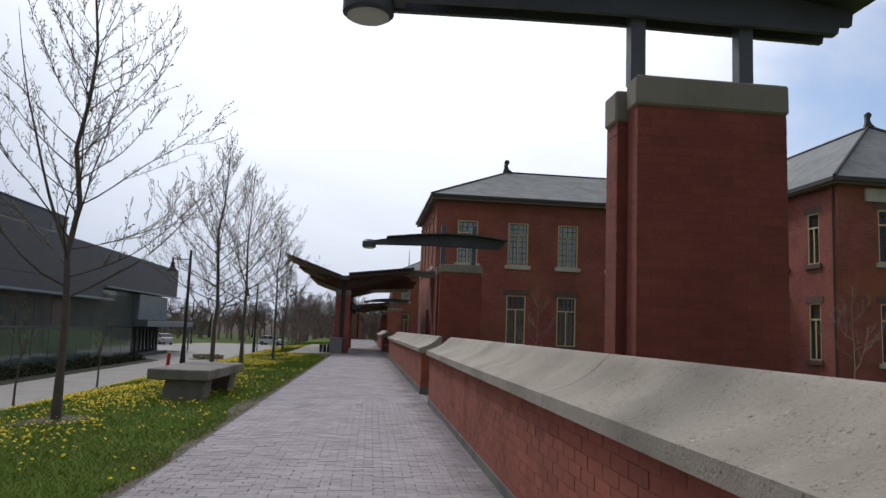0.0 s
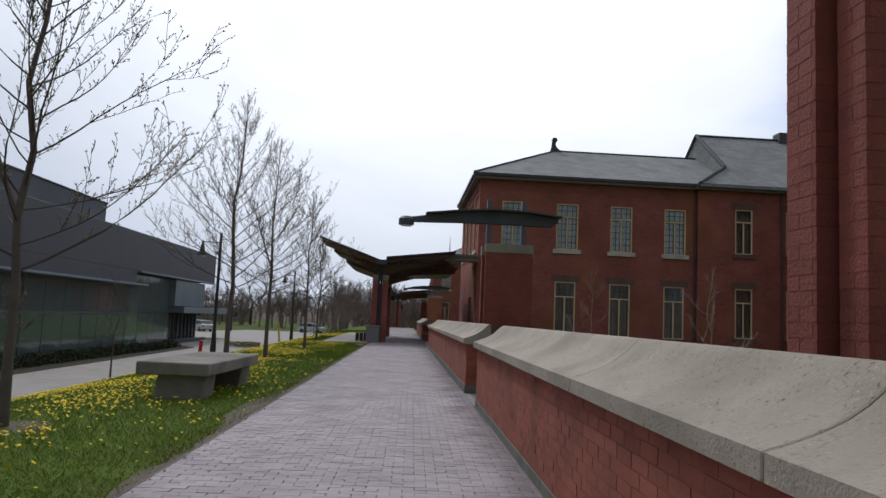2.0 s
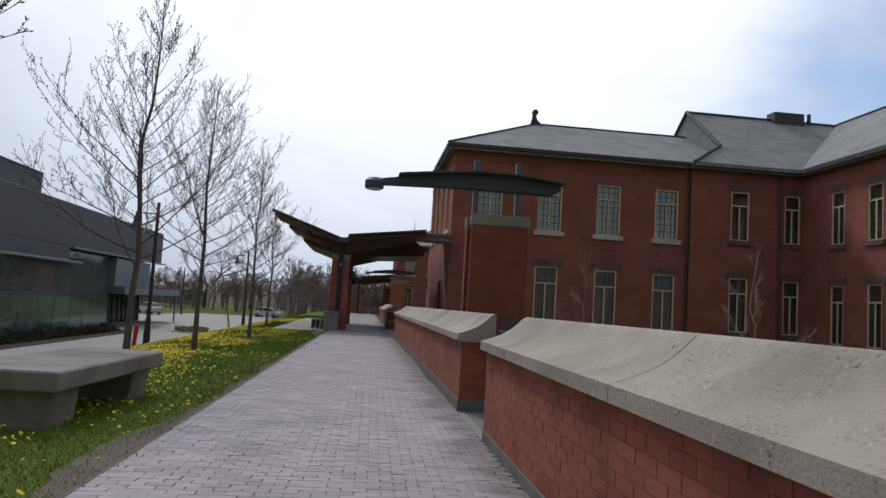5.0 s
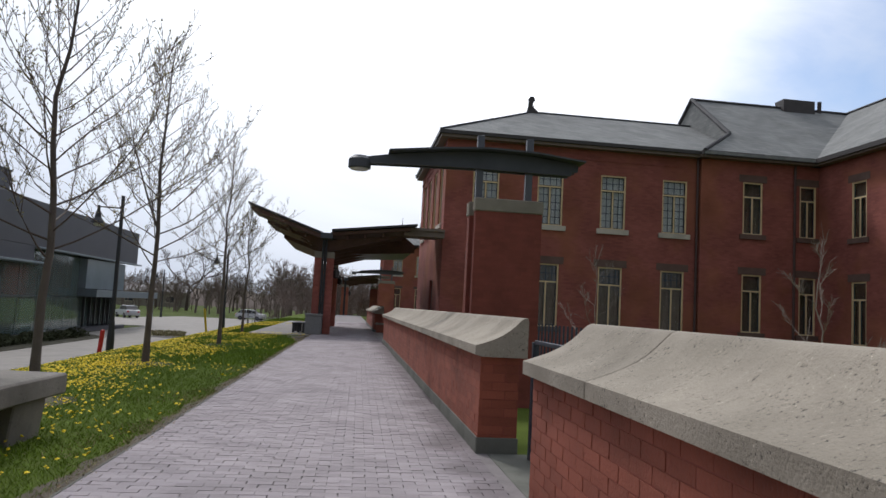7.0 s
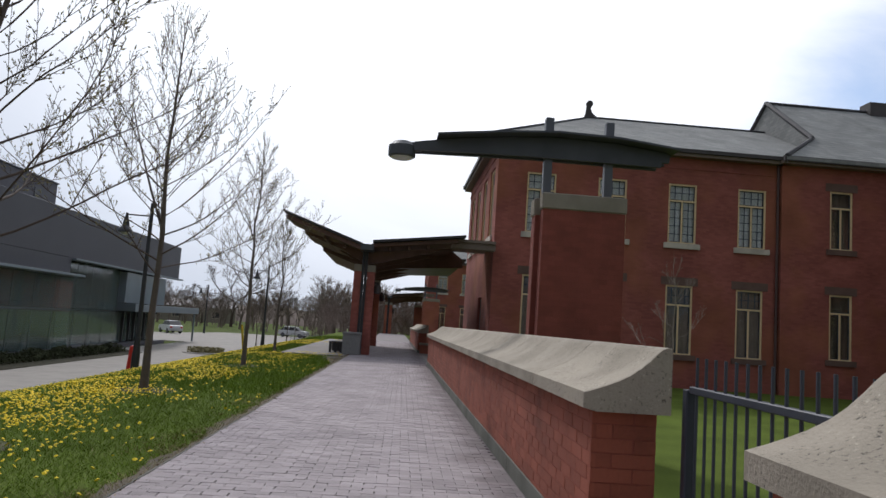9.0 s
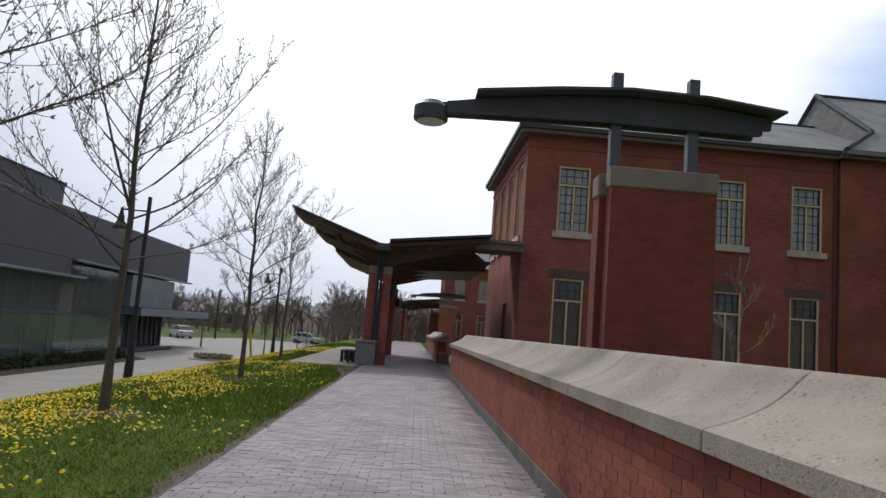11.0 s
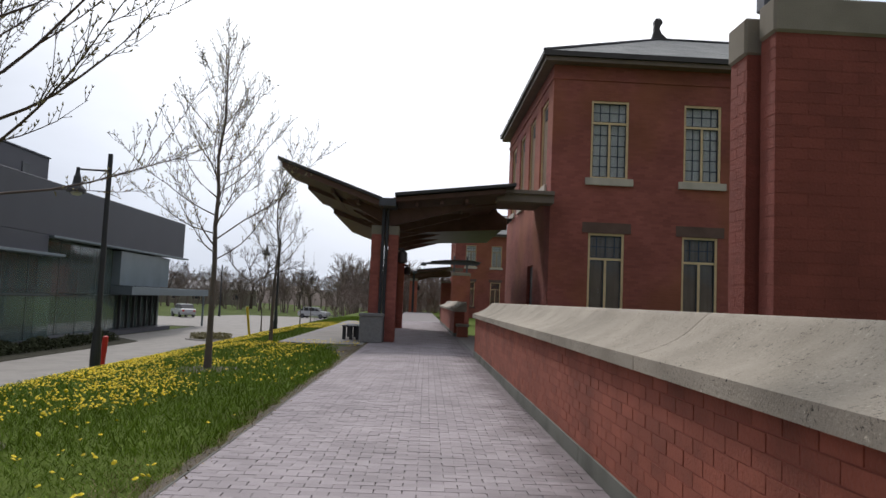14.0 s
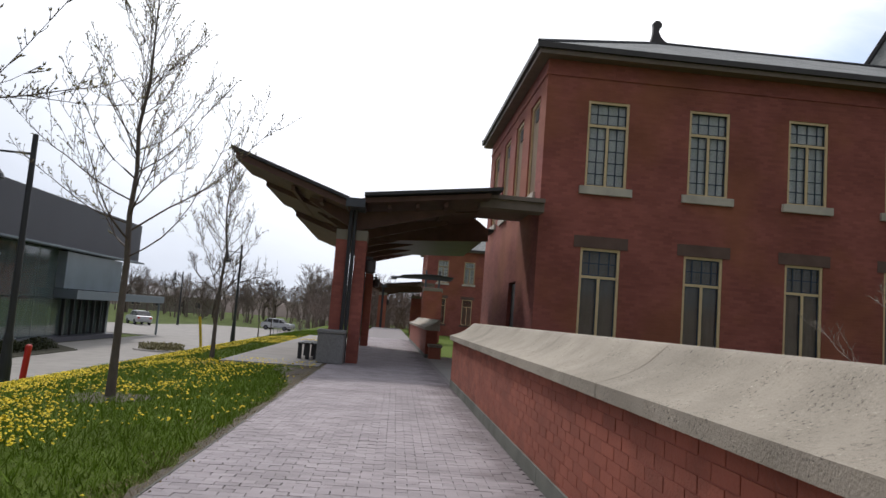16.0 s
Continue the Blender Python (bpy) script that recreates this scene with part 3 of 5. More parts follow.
def window(parent, axis, plane, u, w, z0, z1, upper, lintel, curtain=True, face=-1, bars=True):
    """A tall window in a wall whose outer face lies at plane; face: the way that it looks along the other axis."""
    deep = 0.085

    def put(bm, a, b, d0, d1, za, zb):
        p0, p1 = sorted((plane - face * d0, plane - face * d1))
        return box(bm, *((u + a, u + b, p0, p1) if axis == "x" else (p0, p1, u + a, u + b)), za, zb)

    bm = bmesh.new()
    f, bar = 0.075, 0.08
    put(bm, 0, f, deep - 0.06, deep + 0.08, z0, z1), put(bm, w - f, w, deep - 0.06, deep + 0.08, z0, z1)
    put(bm, f, w - f, deep - 0.06, deep + 0.08, z1 - f, z1), put(bm, f, w - f, deep - 0.06, deep + 0.08, z0, z0 + f * 0.8)
    zt = z0 + (z1 - z0) * 0.70
    put(bm, f, w - f, deep - 0.03, deep + 0.06, zt, zt + bar)
    put(bm, w / 2 - bar / 2, w / 2 + bar / 2, deep - 0.035, deep + 0.055, z0 + f * 0.8, zt)
    win = part("window", bm, M_CREAM, parent, "tall cream-framed window with small panes")
    # dark inner sashes behind the painted frame, with small panes above and, on the upper floor, below
    bm = bmesh.new()
    for a, b, za, zb in ((f, w / 2 - bar / 2, z0 + f * 0.8, zt), (w / 2 + bar / 2, w - f, z0 + f * 0.8, zt), (f, w - f, zt + bar, z1 - f)):
        put(bm, a, a + 0.03, deep, deep + 0.033, za, zb), put(bm, b - 0.03, b, deep, deep + 0.033, za, zb)
        put(bm, a + 0.03, b - 0.03, deep, deep + 0.033, za, za + 0.03), put(bm, a + 0.03, b - 0.03, deep, deep + 0.033, zb - 0.03, zb)
    if bars:
        for i in (1, 2, 3):
            put(bm, i * w / 4 - 0.015, i * w / 4 + 0.015, deep + 0.002, deep + 0.028, zt + bar + 0.03, z1 - f - 0.03)
        zm = (zt + bar + z1 - f) / 2
        put(bm, f + 0.03, w - f - 0.03, deep + 0.004, deep + 0.026, zm - 0.013, zm + 0.013)
    if bars and upper:
        for c in (f + (w / 2 - bar / 2 - f) / 2, w - f - (w / 2 - bar / 2 - f) / 2):
            put(bm, c - 0.015, c + 0.015, deep + 0.002, deep + 0.028, z0 + 0.09, zt - 0.03)
        for i in range(1, 5):
            z = z0 + 0.06 + (zt - z0 - 0.06) * i / 5
            for a, b in ((f + 0.03, w / 2 - bar / 2 - 0.03), (w / 2 + bar / 2 + 0.03, w - f - 0.03)):
                put(bm, a, b, deep + 0.004, deep + 0.026, z - 0.013, z + 0.013)
    part("glazing_bar", bm, M_BLUEBAR, win, "dark blue-grey sashes and glazing bars")
    for a, b, za, zb in ((f, w / 2 - bar / 2, z0 + f * 0.8, zt), (w / 2 + bar / 2, w - f, z0 + f * 0.8, zt), (f, w - f, zt + bar, z1 - f)):
        bm = put(bmesh.new(), a - 0.01, b + 0.01, deep + 0.034, deep + 0.044, za - 0.01, zb + 0.01)
        g = part("pane", bm, M_GLASS, win)
        g.visible_shadow = False
    if curtain:
        bm = bmesh.new()
        n = 14
        row = []
        for i in range(n + 1):
            uu = u + f + (w - 2 * f) * i / n
            d = plane - face * (deep + 0.115 + 0.03 * math.sin(i * 2.1 + u))
            row.append([bm.verts.new((uu, d, z) if axis == "x" else (d, uu, z)) for z in (z0 + 0.05, z1 - 0.05)])
        for a, b in zip(row, row[1:]):
            bm.faces.new((a[0], b[0], b[1], a[1]))
        part("curtain", bm, M_CURTAIN if upper else M_DARKCURTAIN, win, "drawn cloth curtain", smooth=True)
    part("sill", put(bmesh.new(), -0.17, w + 0.17, -0.10, deep - 0.06, z0 - 0.24, z0), M_STONE if upper else M_LINTEL, win, "sandstone sill")
    if lintel:
        part("lintel", put(bmesh.new(), -0.22, w + 0.22, -0.025, deep - 0.03, z1 + 0.004, z1 + 0.36), M_LINTEL, win, "brown sandstone lintel")
    return win


def hip_roof(bm, x0, x1, y0, y1, z, ridge_z, ridge, thick=0.14):
    """A hipped roof over a rectangle; ridge: its two end points in plan."""
    a = [bm.verts.new(p) for p in ((x0, y0, z), (x1, y0, z), (x1, y1, z), (x0, y1, z))]
    r = [bm.verts.new((*p, ridge_z)) for p in ridge]
    lo = [bm.verts.new((v.co.x, v.co.y, z - thick)) for v in a]
    along_x = abs(ridge[1][0] - ridge[0][0]) > abs(ridge[1][1] - ridge[0][1])
    if along_x:
        fs = ((a[0], a[1], r[1], r[0]), (a[1], a[2], r[1]), (a[2], a[3], r[0], r[1]), (a[3], a[0], r[0]))
    else:
        fs = ((a[0], a[1], r[0]), (a[1], a[2], r[1], r[0]), (a[2], a[3], r[1]), (a[3], a[0], r[0], r[1]))
    for f in fs:
        bm.faces.new(f)
    for i in range(4):
        j = (i + 1) % 4
        bm.faces.new((a[j], a[i], lo[i], lo[j]))
    bm.faces.new(lo)
    return bm


def finial(parent, x, y, z):
    bm = bmesh.new()
    prism(bm, [(-0.28, 0), (0.62, 0), (0.40, 0.10), (0.16, 0.30), (0.06, 0.52), (0.10, 0.66), (0.18, 0.74), (0.17, 0.88), (0.06, 0.98), (-0.10, 0.96), (-0.19, 0.84), (-0.16, 0.70), (-0.18, 0.40)], "y", -0.09, 0.09)
    bmesh.ops.translate(bm, verts=bm.verts, vec=(x, y, z - 0.05))
    part("finial", bm, M_DARKTRIM, parent, "dark scrolled ridge finial")


def eaves(bm, x0, x1, y0, y1, z):
    """Gutter and frieze board round a block."""
    o = 0.42
    for a in ((x0 - o - 0.1, x1 + o + 0.1, y0 - o - 0.1, y0 - o), (x0 - o - 0.1, x1 + o + 0.1, y1 + o, y1 + o + 0.1), (x0 - o - 0.1, x0 - o, y0 - o, y1 + o), (x1 + o, x1 + o + 0.1, y0 - o, y1 + o)):
        box(bm, *a, z - 0.15, z + 0.02)
    return bm


UP, LOW = (5.75, 8.43), (0.85, 3.88)
EAVE, RIDGE = 9.92, 12.95


def cottage(name, dx, dy, label):
    h = thing(name, label, "building", (dx, dy, 0))
    X0, X1, Y0, Y1 = 4.28, 17.1, 43.65, 55.4
    ups = [5.59 + 3.2 * i for i in range(4)]
    holes = [(u + 0.02, u + 1.31, *UP) for u in ups] + [(u + 0.02, u + 1.24, *LOW) for u in ups]
    wall = part("wall", pierced(bmesh.new(), "x", Y0, Y0 + 0.4, X0, X1, -0.7, EAVE - 0.3, holes), M_FACADE, h, "old dark red brick wall")
    wy = [44.6, 47.3, 50.0, 52.7]
    door = (46.9, 48.3, -0.1, 2.9)
    hw = [(u, u + 1.5, 5.6, 8.75) for u in wy] + [door]
    part("wall", pierced(bmesh.new(), "y", X0, X0 + 0.4, Y0 + 0.401, Y1, -0.7, EAVE - 0.3, hw), M_FACADE, h, "old dark red brick wall")
    part("wall", boxed(X0 + 0.401, X1, Y1 - 0.4, Y1, -0.7, EAVE - 0.3), M_FACADE, h)
    bm = bmesh.new()
    box(bm, X0 - 0.035, X1, Y0 - 0.035, Y0 - 0.001, EAVE - 0.80, EAVE - 0.68), box(bm, X0 - 0.035, X0 - 0.001, Y0, Y1, EAVE - 0.80, EAVE - 0.68)
    part("string_course", bm, M_FACADE, h)
    # dark slab and backing stand in for the unseen rooms, closing off the sky
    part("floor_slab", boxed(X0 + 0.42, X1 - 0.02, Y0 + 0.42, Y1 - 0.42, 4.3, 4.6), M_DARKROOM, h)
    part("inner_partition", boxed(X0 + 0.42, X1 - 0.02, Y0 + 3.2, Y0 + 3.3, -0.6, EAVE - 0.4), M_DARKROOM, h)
    for i, u in enumerate(ups):
        window(h, "x", Y0, u + 0.02, 1.29, *UP, True, False)
        window(h, "x", Y0, u + 0.02, 1.22, *LOW, False, True)
    for u in wy:
        board = part("blind_panel", boxed(X0 + 0.11, X0 + 0.17, u, u + 1.5, 5.6, 8.75), M_BOARD, h, "tall recessed brown boarded panel")
        bm = bmesh.new()
        box(bm, X0 + 0.06, X0 + 0.11, u, u + 0.09, 5.6, 8.75), box(bm, X0 + 0.06, X0 + 0.11, u + 1.41, u + 1.5, 5.6, 8.75), box(bm, X0 + 0.06, X0 + 0.11, u + 0.09, u + 1.41, 8.66, 8.75)
        part("panel_frame", bm, M_CREAM, board)
        part("vent", boxed(X0 + 0.08, X0 + 0.108, u + 0.5, u + 0.95, 8.1, 8.5), M_RUBBER, board, "small dark vent")
        part("sill", boxed(X0 - 0.08, X0 + 0.11, u - 0.12, u + 1.62, 5.38, 5.598), M_STONE, board, "sandstone sill")
    d = part("door", boxed(X0 + 0.12, X0 + 0.19, door[0] + 0.02, door[1] - 0.02, -0.1, 2.86, bevel=0.01), M_DARKTRIM, h, "dark recessed entrance door")
    part("door_handle", rod(bmesh.new(), (X0 + 0.07, 47.1, 0.85), (X0 + 0.07, 47.1, 1.25), 0.018), M_GALV, d)
    part("soffit", boxed(X0 - 0.36, X1 + 0.3, Y0 - 0.42, Y1 + 0.42, EAVE - 0.3, EAVE - 0.16), M_SOFFIT, h, "brown-grey boarded eaves")
    part("gutter", eaves(bmesh.new(), X0 + 0.06, X1 - 0.6, Y0, Y1, EAVE), M_DARKTRIM, h, "dark metal gutter")
    part("roof", hip_roof(bmesh.new(), X0 - 0.44, X1 + 3.0, Y0 - 0.5, Y1 + 0.5, EAVE, RIDGE, ((9.75, 49.5), (20.0, 49.5))), M_SLATE, h, "grey slate hipped roof")
    bm = bmesh.new()
    rod(bm, (9.75, 49.5, RIDGE + 0.02), (20, 49.5, RIDGE + 0.02), 0.07, sides=6)
    rod(bm, (X0 - 0.44, Y0 - 0.5, EAVE + 0.03), (9.75, 49.5, RIDGE + 0.02), 0.06, sides=6), rod(bm, (X0 - 0.44, Y1 + 0.5, EAVE + 0.03), (9.75, 49.5, RIDGE + 0.02), 0.06, sides=6)
    part("ridge_cap", bm, M_ROOFEDGE, h)
    finial(h, 9.75, 49.5, RIDGE)
    bm = rod(bmesh.new(), (X1 - 0.1, Y0 - 0.09, -0.6), (X1 - 0.1, Y0 - 0.09, EAVE - 0.3), 0.06)
    part("downpipe", bm, M_PIPE, h)
    return h


cottage("brick_building", 0, 0, "two-storey dark red brick building with slate hipped roof")

# the taller block in the courtyard's corner
B = thing("brick_corner_block", "taller red brick corner block with slate gable roof", "building")
c5 = [(19.35, 20.4), (22.42, 23.32)]
holes = [(a, b, 5.95, 8.6) for a, b in c5] + [(a, b, 1.05, 3.93) for a, b in c5]
part("wall", pierced(bmesh.new(), "x", 43.4, 43.8, 17.11, 23.84, -0.7, EAVE - 0.3, holes), M_FACADE, B, "old dark red brick wall")
for a, b in c5:
    window(B, "x", 43.4, a, b - a, 5.95, 8.6, False, True, bars=False)
    window(B, "x", 43.4, a, b - a, 1.05, 3.93, False, True, bars=False)
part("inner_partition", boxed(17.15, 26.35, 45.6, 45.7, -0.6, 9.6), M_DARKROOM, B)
part("soffit", boxed(16.9, 23.0, 42.98, 44.2, EAVE - 0.3, EAVE - 0.16), M_SOFFIT, B)
part("gutter", boxed(16.9, 22.9, 42.86, 42.98, EAVE - 0.2, EAVE + 0.03), M_DARKTRIM, B)
GX, GY, GZ = 19.4, 44.95, EAVE + (14.5 - EAVE) * (44.95 - 42.85) / (49.3 - 42.85)
bm = bmesh.new()
pts = [bm.verts.new(p) for p in ((GX, 49.3, 14.5), (GX, GY, GZ), (17.0, 42.85, EAVE), (34, 42.85, EAVE), (34, 49.3, 14.5), (34, 55.8, EAVE), (17.0, 55.8, EAVE), (GX, 53.65, GZ))]
for f in ((0, 1, 2, 3, 4), (0, 4, 5, 6, 7)):
    bm.faces.new([pts[k] for k in f])
lo = [bm.verts.new(p.co - Vector((0, 0, 0.16))) for p in (pts[2], pts[3])]
bm.faces.new((pts[2], pts[3], lo[1], lo[0]))
part("roof", bm, M_SLATE, B, "grey slate gable roof")
bm = bmesh.new()
low = [bm.verts.new(p) for p in ((17.0, 42.86, EAVE - 0.1), (GX, GY, GZ - 0.02), (GX, GY, GZ - 1.3), (17.0, 42.86, EAVE - 0.3))]
bm.faces.new(low)
part("cheek_wall", bm, M_SLATE, B, "slate-hung cheek")
part("gable_wall", prism(bmesh.new(), [(GY, GZ - 1.5), (GY, GZ - 0.05), (49.3, 14.40), (53.6, GZ - 0.05), (53.6, GZ - 1.5)], "x", GX + 0.03, GX + 0.2), M_SLATE, B, "slate-hung gable end")
bm = bmesh.new()
rod(bm, (GX, GY, GZ + 0.05), (GX, 49.3, 14.55), 0.12, sides=6), rod(bm, (GX, 53.65, GZ + 0.05), (GX, 49.3, 14.55), 0.12, sides=6), rod(bm, (GX, 49.3, 14.55), (34, 49.3, 14.55), 0.08, sides=6)
part("verge_board", bm, M_ROOFEDGE, B, "dark barge board and ridge")
part("valley_flashing", rod(bmesh.new(), (17.0, 42.85, EAVE + 0.03), (GX, GY, GZ + 0.03), 0.10, sides=6), M_ROOFEDGE, B)
bm = bmesh.new()
box(bm, 25.0, 27.0, 48.9, 49.8, 14.2, 15.0), rod(bm, (27.5, 49.2, 14.3), (27.5, 49.2, 15.1), 0.12)
part("roof_vent", bm, M_DARKTRIM, B, "dark metal roof vent")
part("downpipe", rod(bmesh.new(), (22.1, 43.31, -0.6), (22.1, 43.31, 9.7), 0.065), M_PIPE, B)

# the wing that comes forward on the courtyard's far side
W = thing("brick_wing", "two-storey red brick wing across the courtyard", "building")
wy = [39.95, 37.3, 34.55]
holes = [(y, y + 1.0, 5.75, 8.45) for y in wy] + [(y, y + 1.0, 0.75, 3.7) for y in wy]
part("wall", pierced(bmesh.new(), "y", 23.45, 23.85, 33.0, 43.39, -0.7, EAVE - 0.3, holes), M_FACADE, W, "old dark red brick wall")
for y in wy:
    window(W, "y", 23.45, y, 1.0, 5.75, 8.45, False, True, bars=False)
    window(W, "y", 23.45, y, 1.0, 0.75, 3.7, False, True, bars=False)
sx = [25.6, 29.0, 32.4]
holes = [(x, x + 1.6, 5.75, 8.45) for x in sx] + [(x, x + 1.6, 0.75, 3.7) for x in sx]
part("wall", pierced(bmesh.new(), "x", 33.0, 33.4, 23.86, 38, -0.7, EAVE - 0.3, holes), M_FACADE, W)
for x in sx:
    window(W, "x", 33.0, x, 1.6, 5.75, 8.45, True, True, curtain=False)
    window(W, "x", 33.0, x, 1.6, 0.75, 3.7, True, True, curtain=False)
part("stone_frieze", boxed(24.9, 38, 32.9, 32.998, 8.83, 9.5), M_STONE, W, "yellowish sandstone frieze")
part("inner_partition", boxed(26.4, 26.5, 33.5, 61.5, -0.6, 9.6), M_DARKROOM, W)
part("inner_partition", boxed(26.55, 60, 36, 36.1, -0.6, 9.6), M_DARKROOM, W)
part("soffit", boxed(23.03, 38.4, 32.58, 43.0, EAVE - 0.3, EAVE - 0.16), M_SOFFIT, W)
bm = boxed(22.91, 23.03, 32.5, 43.0, EAVE - 0.2, EAVE + 0.03)
box(bm, 22.91, 38.4, 32.46, 32.58, EAVE - 0.2, EAVE + 0.03)
part("gutter", bm, M_DARKTRIM, W)
part("roof", hip_roof(bmesh.new(), 22.95, 38.4, 32.5, 62, EAVE, 14.58, ((29.5, 38.6), (29.5, 56))), M_SLATE, W, "grey slate hipped roof")
bm = rod(bmesh.new(), (22.95, 32.5, EAVE + 0.05), (29.5, 38.6, 14.63), 0.09, sides=6)
rod(bm, (29.5, 38.6, 14.63), (29.5, 56, 14.63), 0.08, sides=6), rod(bm, (38.4, 32.5, EAVE + 0.05), (29.5, 38.6, 14.63), 0.09, sides=6)
part("ridge_cap", bm, M_ROOFEDGE, W)
finial(W, 29.5, 38.6, 14.58)
part("downpipe", rod(bmesh.new(), (23.37, 33.3, -0.6), (23.37, 33.3, 9.7), 0.06), M_PIPE, W)

far_cottage = cottage("brick_building", 0.1, 65.0, "similar red brick building further along the path")
part("roof_mast", rod(bmesh.new(), (6.75, 46.5, 11.0), (6.75, 46.5, 14.0), 0.09, 0.02, 6), M_GALV, far_cottage, "thin pale roof mast")

# ---- lamp piers ----


def lamp_pier(x, y, bricks, low=-0.6):
    """A stepped brick pier with concrete caps."""
    p = thing("lamp_pier", "tall stepped red brick pier with concrete cap", "brick pier", (x, y, low), group="piers along the courtyard")
    core = M_PIERBRICK if bricks else M_FACADE
    part("pier_core", boxed(0.002, 1.483, 0.002, 0.238, 0, 4.22), core, p)
    part("pier_core", boxed(0.09, 1.40, 0.238, 0.90, 0, 4.15), core, p)
    part("pier_core", boxed(-0.078, 1.558, 0.322, 0.62, 0, 4.16), core, p)
    part("cap", boxed(-0.022, 1.507, -0.022, 0.245, 4.21, 4.50, bevel=0.02), M_PRECAST, p, "pale concrete pier cap")
    part("cap", boxed(-0.103, 1.583, 0.306, 0.64, 4.13, 4.445, bevel=0.02), M_PRECAST, p, "pale concrete pier cap")
    if bricks:
        brickwork(p, (0, 0, 0), (1, 0, 0), (0, -1, 0), 1.485, 47, (0, 9), 300, uneven=0.4, material=M_PIERBRICK)
        brickwork(p, (0, 0.24, 0), (0, -1, 0), (-1, 0, 0), 0.24, 47, (0, 9), 300, uneven=0.4, material=M_PIERBRICK)
        brickwork(p, (-0.08, 0.32, 0), (1, 0, 0), (0, -1, 0), 0.17, 46, (0, 9), 0, uneven=0.4, material=M_PIERBRICK)
        brickwork(p, (-0.08, 0.62, 0), (0, -1, 0), (-1, 0, 0), 0.30, 46, (0, 9), 100, uneven=0.4, material=M_PIERBRICK)
        brickwork(p, (1.485, 0, 0), (0, 1, 0), (1, 0, 0), 0.24, 47, (0, 9), 0, uneven=0.4, material=M_PIERBRICK)
    return p


def wing_lamp(x, y):
    w = thing("wing_lamp", "dark steel wing-shaped path light on two posts", "path light", (x, y, 3.985), group="wing lights along the path")
    for px in (0.12, 1.24):
        part("post", boxed(px, px + 0.15, 0.1, 0.25, 0, 1.43, bevel=0.008), M_GALV, w, "grey steel post")
    for yy in (0.02, 0.27):
        bm = prism(bmesh.new(), [(-2.25, 0.60), (-2.25, 0.75), (-1.75, 0.835), (-0.7, 0.965), (0.3, 1.04), (1.4, 1.02), (2.30, 0.92), (2.42, 0.89), (2.40, 0.74), (2.27, 0.735), (2.25, 0.645), (1.0, 0.65), (0.0, 0.655), (-1.0, 0.635)], "y", yy, yy + 0.06)
        part("side_beam", bm, M_STEEL, w)
    bm = bmesh.new()
    top = [(-1.85, 0.845), (-0.7, 0.98), (0.3, 1.055), (1.4, 1.035), (2.50, 0.92)]
    prism(bm, top + [(a, b + 0.035) for a, b in top[::-1]], "y", -0.26, 0.58)
    part("deck", bm, M_STEEL, w, "thin curved dark deck")
    part("deck_stiffener", boxed(-1.6, 2.3, 0.09, 0.26, 0.76, 0.82), M_STEEL, w)
    part("lamp_arm", boxed(-2.45, -2.1, 0.09, 0.26, 0.62, 0.76, bevel=0.01), M_STEEL, w)
    drum = part("drum_lamp", lathe(bmesh.new(), [(0.22, 0.48), (0.245, 0.50), (0.245, 0.68), (0.20, 0.72), (0.16, 0.76), (0.0, 0.765)], (-2.46, 0.17, 0), 24), M_STEEL, w, "dark drum-shaped lamp")
    part("diffuser", lathe(bmesh.new(), [(0.0, 0.445), (0.16, 0.45), (0.20, 0.465), (0.20, 0.495), (0.0, 0.50)], (-2.46, 0.17, 0), 24), M_LAMPGLASS, drum, "frosted glass lens")
    return w


PIERS = ((2.47, 6.28), (2.67, 25.2), (2.9, 81.7), (2.9, 110.0))
for i, (x, y) in enumerate(PIERS):
    lamp_pier(x, y, i < 2, (-0.52, -0.61, -0.6, -0.6)[i])
lamp_a = wing_lamp(PIERS[0][0] - 0.10, PIERS[0][1] + 0.13)
for x, y in PIERS[1:]:
    copy_thing(lamp_a, pose(x - 0.10, y + 0.13, 3.895))

# ---- butterfly canopy over the building's entrance ----
C = thing("entrance_canopy", "dark steel and timber butterfly canopy on brick columns", "canopy", (0, 0, 0))


def wing(name, xs, zs, y0, y1, thick, material, label=""):
    bm = prism(bmesh.new(), [(xs[0], zs[0]), (xs[1], zs[1]), (xs[1], zs[1] + thick), (xs[0], zs[0] + thick)], "y", y0, y1)
    return part(name, bm, material, C, label)


# west leaf: a front bay to the full reach, a rear bay a step lower and shorter
def west(x):
    return 4.46 + 0.345 * (-1.3 - x)


def east(x):
    return 4.62 + 0.126 * (x + 0.92)


for x, y0, y1, drop in ((-4.62, 42.1, 44.6, 0.0), (-4.18, 44.6, 48.6, 0.13), (-3.74, 48.6, 57.0, 0.32)):
    wing("roof_leaf", (x, -1.30), (west(x) - drop, west(-1.3) - drop), y0, y1, 0.09, M_ROOFEDGE, "rising west roof leaf")
    wing("soffit_board", (x + 0.14, -1.28), (west(x + 0.14) - drop - 0.20, west(-1.3) - drop - 0.20), y0 + 0.1, y1 - 0.002, 0.18, M_TIMBER, "brown timber soffit")
